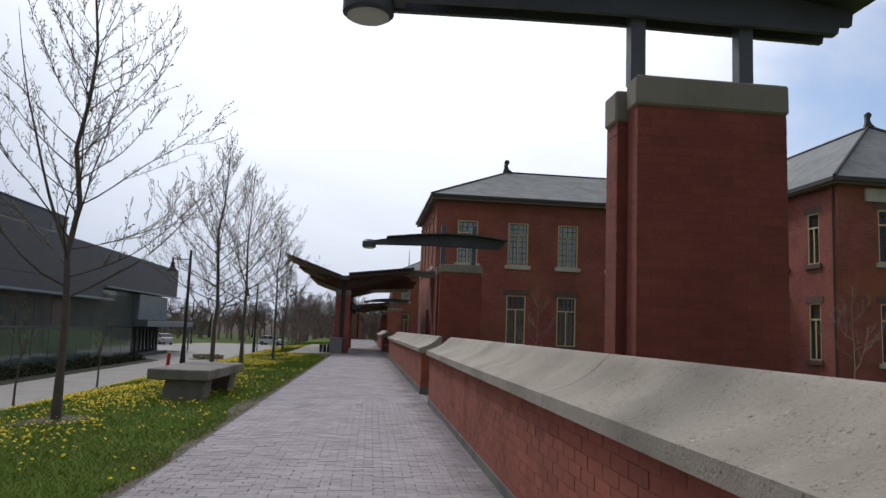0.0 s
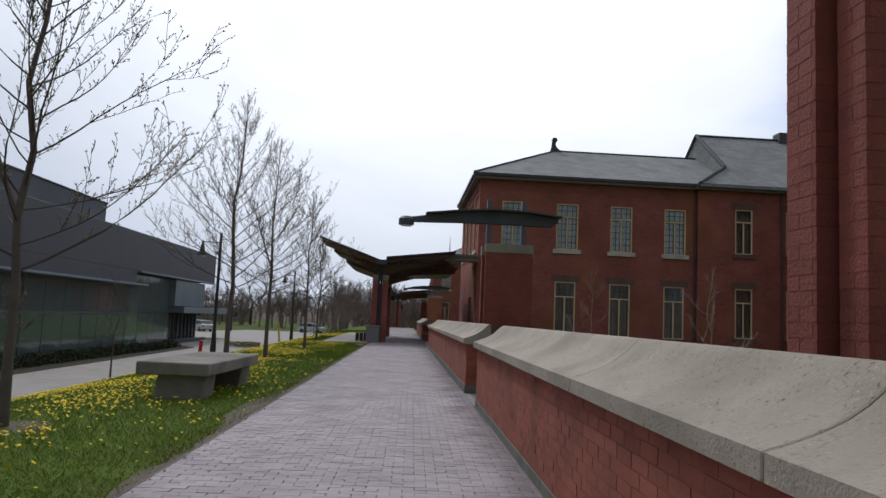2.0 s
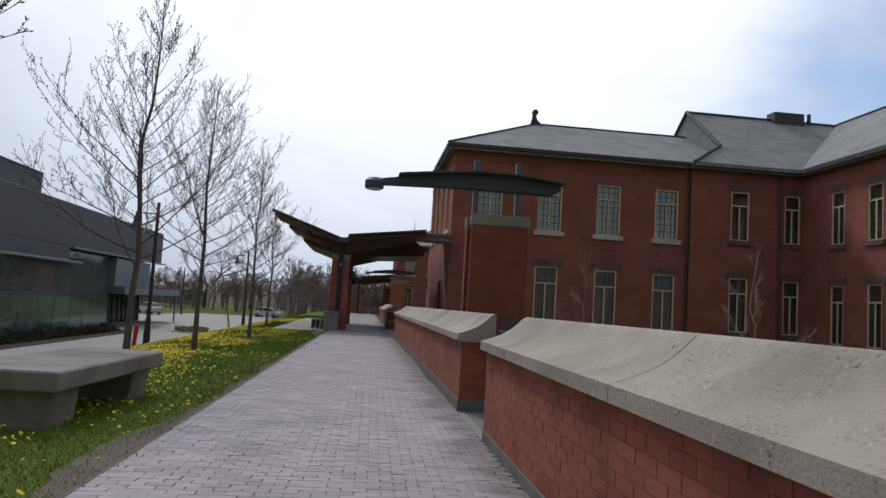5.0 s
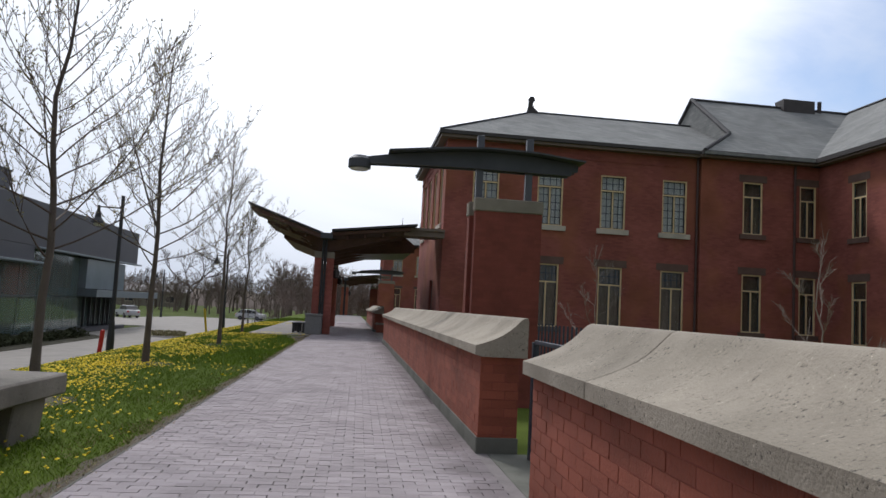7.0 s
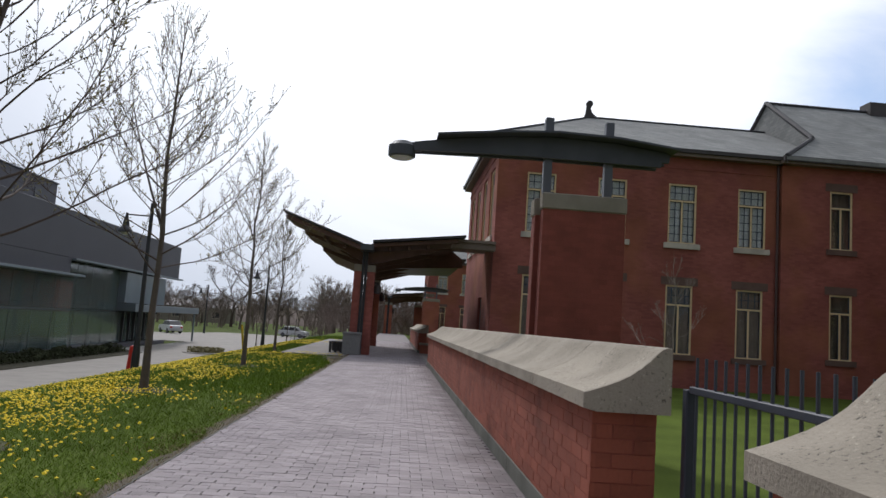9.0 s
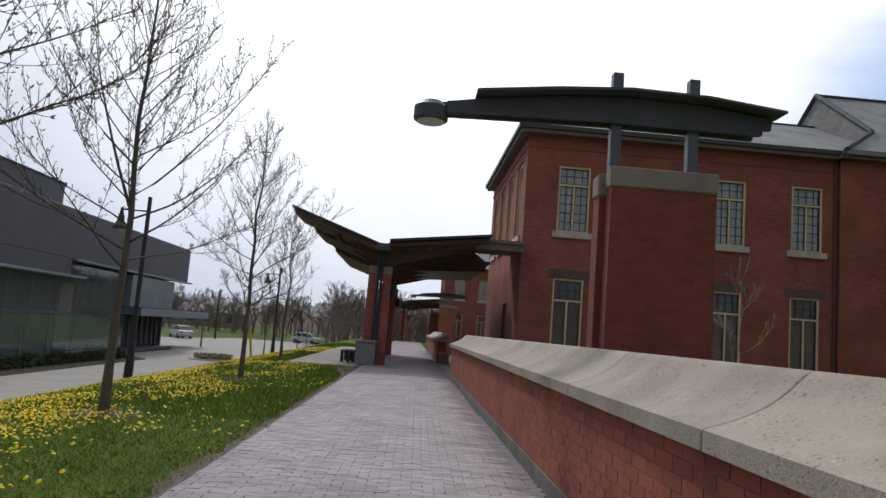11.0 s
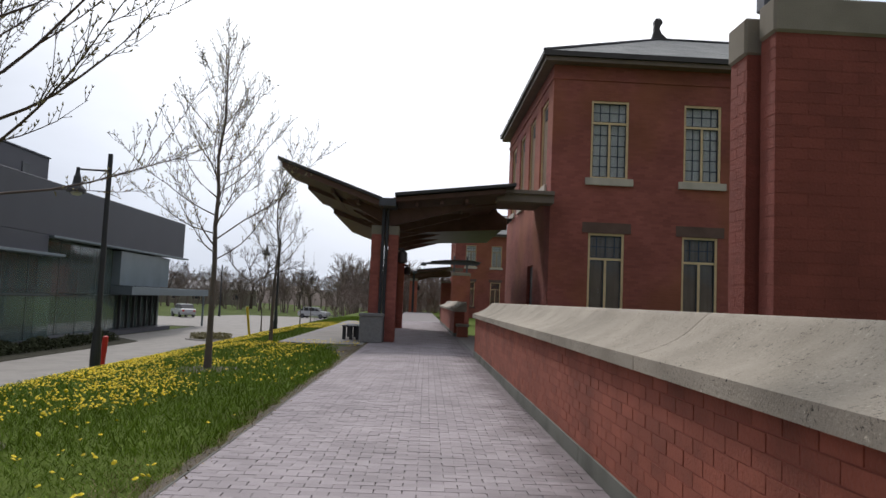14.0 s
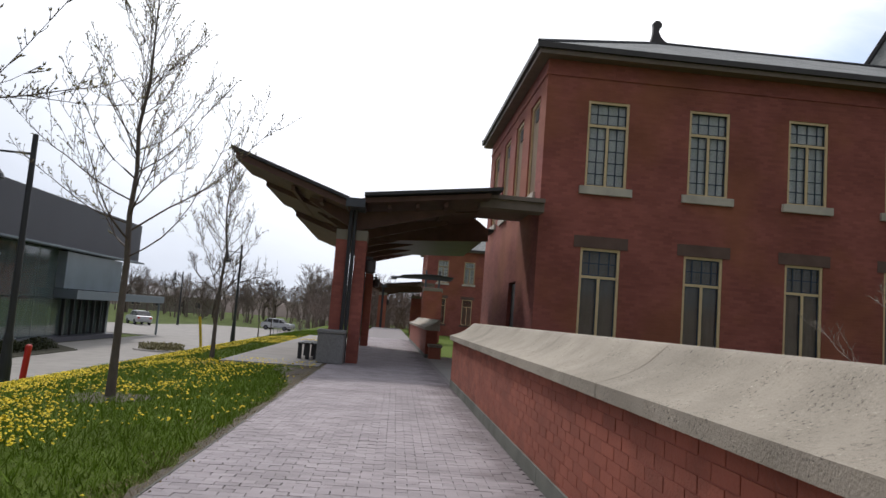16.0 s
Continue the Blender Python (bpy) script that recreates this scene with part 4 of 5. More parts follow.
for x, y0, y1, drop in ((2.92, 42.1, 44.6, 0.0), (2.86, 44.6, 47.6, 0.05)):
    wing("roof_leaf", (-0.92 if drop else -0.9, x), (east(-0.92) - drop, east(x) - drop), y0, y1, 0.09, M_ROOFEDGE, "rising east roof leaf")
    wing("soffit_board", (-0.95, x - 0.3), (east(-0.95) - drop - 0.18, east(x - 0.3) - drop - 0.18), y0 + 0.2, y1 + 0.3, 0.14, M_TIMBER, "brown timber soffit")
wing("roof_leaf", (-0.94, 3.5), (4.36, 4.62), 47.6, 55.5, 0.10, M_ROOFEDGE, "flatter rear roof leaf")
# steel colour, not timber: the shade under this leaf is put into it
wing("soffit_board", (-0.94, 3.3), (4.16, 4.40), 47.7, 55.8, 0.16, M_STEEL, "rear soffit in a dark shade tone")
bm = prism(bmesh.new(), [(-0.92, 3.95), (3.3, 4.25), (3.3, 4.66), (2.8, east(2.8) - 0.06), (-0.92, east(-0.92) - 0.06)], "y", 47.5, 47.595)
part("step_board", bm, M_TIMBER, C, "brown board closing the step in the roof")
part("valley_gutter", boxed(-1.38, -0.86, 42.05, 57.0, 4.28, 4.52), M_STEEL, C, "dark valley gutter")
for i in range(6):
    y = 43.25 + i * 2.55
    bm = prism(bmesh.new(), [(-1.1, 3.74), (-1.1, 4.28), (-2.5, 4.62), (-2.5, 4.50)], "y", y - 0.09, y + 0.09)
    part("rafter", bm, M_TIMBER, C, "deep brown tapered rafter")
    bm = prism(bmesh.new(), [(-1.1, 3.74), (-1.1, 4.28), (1.7, 4.62), (1.7, 4.50)], "y", y - 0.09, y + 0.09)
    part("rafter", bm, M_TIMBER, C, "deep brown tapered rafter")
for x in (-2.9, -2.1, -0.2, 0.6, 1.4):
    z = (west(x) if x < -1 else east(x)) - 0.26
    part("purlin", boxed(x - 0.05, x + 0.05, 42.5, 48.4, z - 0.10, z + 0.03), M_TIMBER, C)
bm = boxed(2.4, 4.27, 42.9, 43.6, 4.72, 5.0)
box(bm, 2.4, 4.27, 42.8, 47.0, 4.98, 5.1)
part("link_roof", bm, M_SOFFIT, C, "flat link roof joining the building")
for y in (42.9, 54.0):
    for x0, x1 in ((-1.62, -1.30), (-1.07, -0.75)):
        col = part("column", boxed(x0, x1, y, y + 0.75, -0.1, 3.44), M_FACADE, C, "red brick column")
        part("column_cap", boxed(x0 - 0.012, x1 + 0.012, y - 0.012, y + 0.762, 3.44, 3.73, bevel=0.012), M_PRECAST, col, "pale concrete cap")
    for px in (-1.25, -1.13):
        bm = rod(bmesh.new(), (px, y - 0.06, 0.0), (px, y - 0.06, 4.35), 0.055)
        part("downpipe", bm, M_BLACK, C, "dark steel downpipe")
    lamp = part("wall_lamp", lathe(bmesh.new(), [(0.08, 2.55), (0.15, 2.6), (0.15, 2.9), (0.05, 2.98)], (-0.60, y + 0.35, 0), 14), M_DARKTRIM, C, "dark drum wall lamp")
    part("bracket", boxed(-0.75, -0.56, y + 0.31, y + 0.39, 2.98, 3.04), M_DARKTRIM, lamp)

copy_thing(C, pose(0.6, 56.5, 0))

bin_ = thing("litter_bin", "square speckled granite litter bin beside the canopy column", "litter bin", (-1.46, 42.5, 0))
part("body", boxed(-0.36, 0.36, -0.36, 0.36, 0, 0.80, bevel=0.02), M_GRANITE, bin_)
part("lid", boxed(-0.385, 0.385, -0.385, 0.385, 0.80, 0.90, bevel=0.02), M_GRANITE, bin_, "granite lid slab")

bench_d = thing("slatted_bench", "dark slatted metal bench under the canopy", "bench", (-2.16, 43.1, 0))
for i in range(5):
    part("slat", boxed(-0.28 + 0.12 * i, -0.19 + 0.12 * i, 0, 1.8, 0.42, 0.46, bevel=0.006), M_BLACK, bench_d)
for y in (0.1, 1.6):
    for x in (-0.27, -0.05, 0.17):
        part("leg", boxed(x, x + 0.11, y, y + 0.08, 0, 0.42, bevel=0.006), M_BLACK, bench_d)

# ---- concrete bench on the verge ----
cb = thing("concrete_bench", "massive weathered concrete slab bench on the grass", "bench", (-3.585, 14.88, -0.10), -2.7)
bm = boxed(-0.60, 0.60, 0, 3.28, 0.43, 0.645, bevel=0.02)
part("slab", bm, M_BENCH, cb, "thick weathered concrete seat slab")
for y0, y1 in ((0.14, 0.78), (2.42, 3.06)):
    bm = prism(bmesh.new(), [(-0.36, -0.12), (0.44, -0.12), (0.50, 0.43), (-0.28, 0.43)], "y", y0, y1)
    bmesh.ops.bevel(bm, geom=list(bm.edges), offset=0.015, segments=1, affect="EDGES")
    part("leg", bm, M_BENCH, cb, "tapered concrete leg")

# ---- railing in the gap of the parapet ----
gate = thing("steel_gate", "closed black steel gate with upright bars in the parapet gap", "gate", (1.955, 17.05, -0.6), -90)
for x in (0.0, 1.72):
    part("post", boxed(x, x + 0.065, -0.0325, 0.0325, 0, 1.75, bevel=0.006), M_GATE, gate)
for z in (0.62, 1.73):
    part("rail", boxed(0.066, 1.719, -0.022, 0.022, z, z + 0.042, bevel=0.005), M_GATE, gate)
for i in range(14):
    x = 0.125 + i * 0.118
    part("bar", rod(bmesh.new(), (x, 0, 0.16), (x, 0, 1.94), 0.009, sides=6), M_GATE, gate)
part("bottom_rail", boxed(0.066, 1.719, -0.02, 0.02, 0.12, 0.16), M_GATE, gate)
for z in (0.5, 1.4):
    part("hinge", rod(bmesh.new(), (-0.022, 0, z), (-0.022, 0, z + 0.12), 0.02), M_GATE, gate)

# ---- street lamps and bollard ----


def street_lamp(x, y, z):
    s = thing("street_lamp", "black steel street lamp with a bell shade", "street lamp", (x, y, z), group="street lamps along the road")
    part("base", lathe(bmesh.new(), [(0.16, -0.7), (0.16, 0.5), (0.13, 0.9), (0.12, 1.25), (0.10, 1.35)], sides=14), M_BLACK, s)
    part("pole", rod(bmesh.new(), (0, 0, 1.3), (0, 0, 6.85), 0.095, 0.075, 12), M_BLACK, s)
    part("arm", rod(bmesh.new(), (0, 0, 6.3), (-0.95, -0.1, 6.3), 0.035, 0.03), M_BLACK, s)
    sh = part("shade", lathe(bmesh.new(), [(0.30, 5.55), (0.27, 5.66), (0.14, 5.82), (0.11, 6.05), (0.07, 6.15), (0.05, 6.36)], (-0.95, -0.1, 0), 18), M_BLACK, s, "black bell-shaped shade")
    part("bulb_glass", lathe(bmesh.new(), [(0.10, 5.45), (0.17, 5.5), (0.17, 5.55), (0.0, 5.56)], (-0.95, -0.1, 0), 14), M_LAMPGLASS, sh)
    return s


lamp_1 = street_lamp(-10.15, 43.0, -1.2)
copy_thing(lamp_1, pose(-10.8, 75.0, -1.25))
copy_thing(lamp_1, pose(-26.8, 118.0, -1.9))
bol = thing("red_bollard", "slim leaning red marker post by the road", "bollard", (-12.55, 49.1, -2.0))
part("body", rod(bmesh.new(), (0, 0, 0.06), (0.09, 0, 1.34), 0.11, 0.11, 14), M_RED, bol)
part("cap", lathe(bmesh.new(), [(0.112, 0), (0.10, 0.05), (0.05, 0.08), (0.0, 0.085)], (0.091, 0, 1.335), 14), M_RED, bol)
part("foot", rod(bmesh.new(), (-0.004, 0, -0.1), (0, 0, 0.1), 0.13, 0.12, 14), M_PLINTH, bol, "grey concrete foot")
end_block = thing("end_block", "low brick block with concrete cap ending the far parapet", "brick block", (1.56, 47.9, -0.02))
part("body", boxed(0, 0.42, 0, 0.55, -0.05, 0.42), M_FACADE, end_block)
part("cap", boxed(-0.04, 0.46, -0.04, 0.58, 0.42, 0.52, bevel=0.015), M_CONCRETE, end_block, "pale concrete cap")

# ---- glazed building across the road: local x runs along its front, local y out to the road ----
G = thing("glazed_building", "low modern building with dark cladding and green glass", "building", (-21.0, 84.0, -2.0), -90.0)
part("upper_volume", boxed(0, 80, -22, 0.0, 6.15, 9.2, bevel=0.03), M_CLADDING, G, "dark grey metal-clad upper storey")
part("upper_volume", boxed(23.2, 80, -22, -0.004, 5.1, 6.15), M_CLADDING, G)
part("soffit_ledge", boxed(22.6, 80, -0.3, 0.75, 4.95, 5.1, bevel=0.02), M_PALEPANEL, G, "pale metal ledge under the cladding")
part("soffit_ledge", boxed(-0.6, 23.2, -0.3, 0.30, 6.02, 6.15, bevel=0.02), M_PALEPANEL, G, "pale metal ledge under the cladding")
part("corner_panel", boxed(2.6, 12.45, -1.0, -0.3, 3.5, 5.95, bevel=0.02), M_PALEGLASS, G, "corner glass panel, reflected sky put in its colour")
part("floor_slab", boxed(2.3, 80, -20, -1.2, -0.2, 0.05), M_ROAD, G)
part("back_wall", boxed(2.3, 80, -9.2, -9.0, 0, 6.1), M_LOBBY, G)
part("first_floor", boxed(13, 80, -9, -1.5, 2.85, 3.1), M_CLADDING, G)
for i in range(31):
    x0 = 2.5 + i * 2.5
    x1 = x0 + 2.46
    y = -1.1 if x0 < 12.5 else (-0.9 if x0 < 22.4 else -0.05)
    top = 6.1 if x0 < 22.4 else 4.94
    for za, zb in ((0.3, 2.78), (2.82, top)):
        if not (x0 < 12 and za > 2):
            part("pane", boxed(x0, x1, y, y + 0.02, za, zb), M_CURTAINWALL, G)
    part("mullion", boxed(x1, x1 + 0.04, y - 0.06, y + 0.03, 0.1, top), M_MULLION, G)
part("transom", boxed(22.6, 80, -0.10, 0.0, 2.72, 2.84), M_MULLION, G)
part("base_rail", boxed(2.3, 80, -1.2, -0.02, 0, 0.3), M_CLADDING, G)
for x in (3.2, 4.4, 5.6, 6.8, 8.0, 9.2, 10.6):
    part("door_post", boxed(x, x + 0.09, -1.05, -0.85, 0, 2.8), M_BLACK, G)
part("entrance_canopy", boxed(-6.2, 12.4, -1.2, 0.6, 2.85, 3.45, bevel=0.02), M_PALEPANEL, G, "flat pale entrance canopy")
for x in (14.5, 18.0, 24.5):
    part("slanted_column", rod(bmesh.new(), (x, -1.9, 0), (x - 1.6, -1.9, 6.1), 0.16), M_PALEPANEL, G, "slanting pale column")
part("canopy_post", boxed(-5.9, -5.75, 0.2, 0.35, 0, 2.85), M_PALEPANEL, G)
part("corner_wall", boxed(2.2, 2.5, -20, -1.1, 0, 6.1), M_PALEPANEL, G)
T = thing("rear_block", "taller dark grey clad block behind the glazed building", "building", (-34.0, 85.2, -2.0), -90.0)
part("wall", boxed(0, 60, -18, 0, 0, 14.7, bevel=0.05), M_CLADDING, T)
for x in (3.2, 16.0, 30.0):
    w = part("window", boxed(x, x + 1.1, 0.003, 0.05, 11.9, 13.6), M_BLACK, T)
    part("frame", boxed(x - 0.08, x + 1.18, -0.02, 0.03, 11.82, 13.68), M_STEEL, w)
part("parapet_rim", boxed(-0.1, 60.1, -18.1, 0.1, 14.7, 14.82), M_STEEL, T)

# ---- parked cars ----


def car(x, y, z, turn, paint, label):
    c = thing("parked_car", label, "car", (x, y, z), turn, group="parked cars")
    bm = prism(bmesh.new(), [(-2.2, 0.35), (-2.25, 0.75), (-2.15, 0.98), (-1.25, 1.05), (1.9, 1.08), (2.2, 0.98), (2.25, 0.6), (2.15, 0.32)], "y", -0.9, 0.9)
    bmesh.ops.bevel(bm, geom=list(bm.edges), offset=0.07, segments=2, affect="EDGES")
    part("body", bm, paint, c, smooth=False)
    bm = prism(bmesh.new(), [(-1.25, 1.03), (-0.55, 1.52), (1.35, 1.58), (1.98, 1.05)], "y", -0.76, 0.76)
    bmesh.ops.bevel(bm, geom=list(bm.edges), offset=0.05, segments=2, affect="EDGES")
    cab = part("cabin_glass", bm, M_BLACK, c, "dark car windows")
    part("roof", boxed(-0.55, 1.35, -0.7, 0.7, 1.555, 1.62, bevel=0.03), paint, c)
    for yy in (-0.765, 0.735):
        for xx in (-0.5, 0.45, 1.3):
            part("pillar", boxed(xx, xx + 0.09, yy, yy + 0.03, 1.05, 1.55), paint, c)
    for xx in (-1.4, 1.4):
        for yy in (-0.93, 0.71):
            wh = part("wheel", rod(bmesh.new(), (xx, yy, 0.33), (xx, yy + 0.22, 0.33), 0.33, sides=20), M_RUBBER, c)
            ry = yy - 0.006 if yy < 0 else yy + 0.22
            part("rim", rod(bmesh.new(), (xx, ry, 0.33), (xx, ry + 0.006, 0.33), 0.2, sides=12), M_GALV, wh)
    for yy in (-0.8, 0.55):
        part("tail_light", boxed(2.2, 2.27, yy, yy + 0.25, 0.72, 0.92), M_RED, c)
        part("headlight", boxed(-2.26, -2.18, yy, yy + 0.25, 0.7, 0.85), M_LAMPGLASS, c)
    return c


car(-29.4, 111.0, -2.0, -55, M_CARPAINT, "silver estate car parked by the road")
car(-15.2, 126.0, -2.0, 165, M_CARPAINT, "white car parked at the end of the road")
island = thing("planter_island", "low round kerbed planting island in the road", "planter", (-14.3, 70.5, -2.0))
part("kerb_ring", lathe(bmesh.new(), [(1.75, 0), (1.7, 0.07), (1.5, 0.09), (1.45, 0.06), (0, 0.06)], sides=28), M_ROAD, island)

# low rail at the road's end
rail = thing("bike_rail", "low grey steel cycle rail by the road", "rail", (-13.6, 112.0, -2.0))
for i in range(8):
    x = i * 0.8
    bm = rod(bmesh.new(), (x, 0, 0), (x, 0, 0.9), 0.03)
    rod(bm, (x, 0, 0.9), (x + 0.5, 0, 0.9), 0.03), rod(bm, (x + 0.5, 0, 0.9), (x + 0.5, 0, 0), 0.03)
    part("hoop", bm, M_GALV, rail)
guard = thing("yellow_tree_guard", "yellow plastic guard round a sapling", "tree guard", (-9.7, 62.0, -1.35), 0)
part("tube", rod(bmesh.new(), (0, 0, 0), (-0.25, 0, 1.9), 0.075, sides=12), M_YELLOW, guard)

# far low house beyond the lawn
F = thing("low_house", "low pale house far beyond the trees", "house", (-66, 205, -2.05), 12)
part("wall", boxed(0, 24, 0, 9, 0, 4.0), M_PRECAST, F)
part("roof", prism(bmesh.new(), [(-0.6, 4.0), (4.5, 6.0), (9.6, 4.0)], "x", -0.5, 24.5), M_CLADDING, F)
for x in (3, 8, 13, 18):
    w = part("window", boxed(x, x + 2, -0.05, -0.003, 1.2, 2.8), M_BLACK, F)
    part("frame", boxed(x - 0.1, x + 2.1, -0.03, -0.002, 1.1, 2.9), M_WHITEPAINT, w)

# ---- trees ----


def tube(verts, faces, pts, radii, sides):
    """A tapered tube through pts."""
    k = len(verts)
    n = len(pts)
    for i, (p, r) in enumerate(zip(pts, radii)):
        d = (pts[min(i + 1, n - 1)] - pts[max(i - 1, 0)]).normalized()
        a = d.orthogonal().normalized()
        b = d.cross(a)
        for s in range(sides):
            t = s * math.tau / sides
            v = p + a * (math.cos(t) * r) + b * (math.sin(t) * r)
            verts.append((v.x, v.y, v.z))
    for i in range(n - 1):
        for s in range(sides):
            t = (s + 1) % sides
            faces.append((k + i * sides + s, k + i * sides + t, k + (i + 1) * sides + t, k + (i + 1) * sides + s))


def grow(rng, start, way, length, segs, wander, lift):
    pts, p, d = [start], start.copy(), way.normalized()
    for _ in range(segs):
        d = (d + Vector((rng.gauss(0, wander), rng.gauss(0, wander), rng.gauss(0, wander) + lift))).normalized()
        p = p + d * (length / segs)
        pts.append(p.copy())
    return pts


def side_way(rng, d, spread):
    a = d.orthogonal().normalized()
    b = d.cross(a)
    t = rng.uniform(0, math.tau)
    return (d * math.cos(spread) + (a * math.cos(t) + b * math.sin(t)) * math.sin(spread)).normalized()


def young_tree(name, x, y, z, height, reach, girth, seed, label, buds=1.0, first=2.2, limbs=20, bark=None, twig=None, lean=0.0, steep=0.5, leader=0.0):
    rng = random.Random(seed)
    tr = thing(name, label, "tree", (x, y, z), group="row of young trees")
    trunk, tf, br, bf, bv, bff = [], [], [], [], [], []
    pts = [Vector((0, 0, -0.05))]
    n = 10
    for i in range(1, n + 1):
        pts.append(Vector((lean * i / n + rng.gauss(0, 0.05) * (i > 2), rng.gauss(0, 0.05) * (i > 2), height * i / n)))
    rad = [girth * (1.25 if i == 0 else 1.0) * (1 - 0.93 * (i / n) ** 1.0) for i in range(n + 1)]
    tube(trunk, tf, pts, rad, 10)
    if leader:
        # a second stem that forks off and runs up beside the first
        j = min(int(leader / height * n), n - 1)
        line = grow(rng, pts[j], Vector((-0.42, -0.1, 1.0)), (height - leader) * 0.72, 8, 0.03, 0.10)
        tube(trunk, tf, line, [rad[j] * 0.62 * (1 - 0.88 * k / 8) for k in range(9)], 8)

    def bud(p, d):
        if rng.random() > buds:
            return
        s = rng.uniform(0.5, 1.3) * 0.021
        q = (d + Vector((rng.gauss(0, 0.5), rng.gauss(0, 0.5), rng.gauss(0.4, 0.4)))).normalized()
        a = q.orthogonal().normalized() * s * 0.38
        b = q.cross(a)
        k = len(bv)
        for v in (p, p + q * s + a, p + q * s - a * 0.5 + b, p + q * s - a * 0.5 - b, p + q * s * 2.3):
            bv.append(tuple(v))
        bff.extend(((k, k + 1, k + 2), (k, k + 2, k + 3), (k, k + 3, k + 1), (k + 4, k + 2, k + 1), (k + 4, k + 3, k + 2), (k + 4, k + 1, k + 3)))

    def spurs(line, r, gap):
        """Short upright shoots along a branch, each with a bud at its tip."""
        for a, b in zip(line, line[1:]):
            e = (b - a).normalized()
            for q in range(max(1, int((b - a).length / gap))):
                p = a.lerp(b, rng.random())
                w = (side_way(rng, e, rng.uniform(0.5, 1.1)) + Vector((0, 0, 0.45))).normalized()
                s = rng.uniform(0.03, 0.17)
                tube(br, bf, [p, p + w * s], [0.0042, 0.0026], 3)
                bud(p + w * s, side_way(rng, w, 0.5))
                bud(p + w * s, side_way(rng, w, 0.5))
                if s > 0.09:
                    bud(p + w * s * 0.55, side_way(rng, w, 0.6))

    turn = rng.uniform(0, 6)
    for i in range(limbs):
        f = first / height + (0.96 - first / height) * (i / limbs) ** 0.95
        j = min(int(f * n), n - 1)
        p = pts[j].lerp(pts[j + 1], f * n - j)
        turn += 2.4 + rng.uniform(-0.5, 0.5)
        up = steep - 0.18 + 1.15 * (i / limbs) ** 1.3 + rng.uniform(-0.15, 0.15)
        d = Vector((math.cos(turn), math.sin(turn), up))
        ln = reach * (0.15 + 1.15 * (1 - i / limbs) ** 1.15) * rng.uniform(0.7, 1.12)
        r0 = max(girth * 0.24 * (1 - 0.7 * i / limbs), 0.007) * rng.uniform(0.75, 1.2)
        limb = grow(rng, p, d, ln, 9, 0.075, 0.085)
        tube(br, bf, limb, [max(r0 * (1 - 0.88 * k / 9), 0.0038) for k in range(10)], 6)
        spurs(limb[2:], r0, 0.075)
        for k in (2, 3, 4, 5, 6, 7):
            if i > limbs * 0.82 or rng.random() < 0.2 + 0.45 * i / limbs:
                continue
            dd = (limb[k + 1] - limb[k]).normalized()
            sub = grow(rng, limb[k].lerp(limb[k + 1], rng.random()), side_way(rng, dd, rng.uniform(0.4, 0.8)) + Vector((0, 0, 0.22)), ln * rng.uniform(0.28, 0.58) * (1.1 - 0.08 * k), 5, 0.07, 0.09)
            rs = max(r0 * (1 - 0.88 * k / 9) * 0.55, 0.0042)
            tube(br, bf, sub, [max(rs * (1 - 0.75 * m / 5), 0.003) for m in range(6)], 4)
            spurs(sub, rs, 0.075)
            if i < limbs * 0.5 and rng.random() < 0.4:
                q = rng.choice((1, 2, 3))
                twig_line = grow(rng, sub[q], side_way(rng, (sub[q + 1] - sub[q]).normalized(), rng.uniform(0.4, 0.8)) + Vector((0, 0, 0.2)), ln * rng.uniform(0.12, 0.25), 3, 0.07, 0.08)
                tube(br, bf, twig_line, [0.0044, 0.004, 0.0034, 0.0028], 3)
                spurs(twig_line, rs, 0.09)
    t = stuff_mesh("trunk", trunk, tf, bark or M_BARK, tr, smooth=True)
    t["kind"] = ""
    c = stuff_mesh("crown", br, bf, twig or M_TWIG, tr, "bare upswept branches")
    c["kind"] = ""
    if bv:
        stuff_mesh("foliage", bv, bff, M_BUD, tr, "small opening leaf buds")
    return tr


TL = "young street tree with bare branches and opening buds"
young_tree("street_tree", -4.66, 11.95, -0.1, 8.6, 3.0, 0.068, 11, TL, limbs=46, first=1.9, leader=2.9)
young_tree("street_tree", -4.0, 20.2, -0.1, 6.9, 2.85, 0.068, 12, TL, limbs=42, first=1.9)
young_tree("street_tree", -4.2, 26.25, -0.12, 7.3, 3.0, 0.07, 13, TL, limbs=44, steep=0.55, first=2.1, leader=3.0)
young_tree("street_tree", -3.95, 33.6, -0.12, 6.8, 2.4, 0.064, 14, TL, limbs=40, first=2.1, steep=0.6)
young_tree("street_tree", -4.4, 41.6, -0.1, 5.7, 1.6, 0.055, 15, TL, limbs=32, steep=0.7, first=2.0)
young_tree("street_tree", -4.4, 3.6, -0.1, 8.4, 2.4, 0.085, 16, TL, limbs=34)
SL = "slender staked sapling on the verge"
for k, (x, y, h) in enumerate(((-8.9, 26.0, 3.4), (-9.1, 20.5, 3.2), (-7.9, 56.5, 5.0), (-7.5, 66.0, 5.2), (-7.8, 72.5, 5.2))):
    young_tree("sapling", x, y, verge_z(x, y), h, 0.8, 0.035, 30 + k, SL, limbs=9, first=1.2, buds=0.4)
PL = "pale-barked bare shrub tree in the courtyard"
M_PALEBARK = mat("pale_bark", (0.33, 0.27, 0.22), 0.85, scale=5, vary=0.25, bump=0.2)
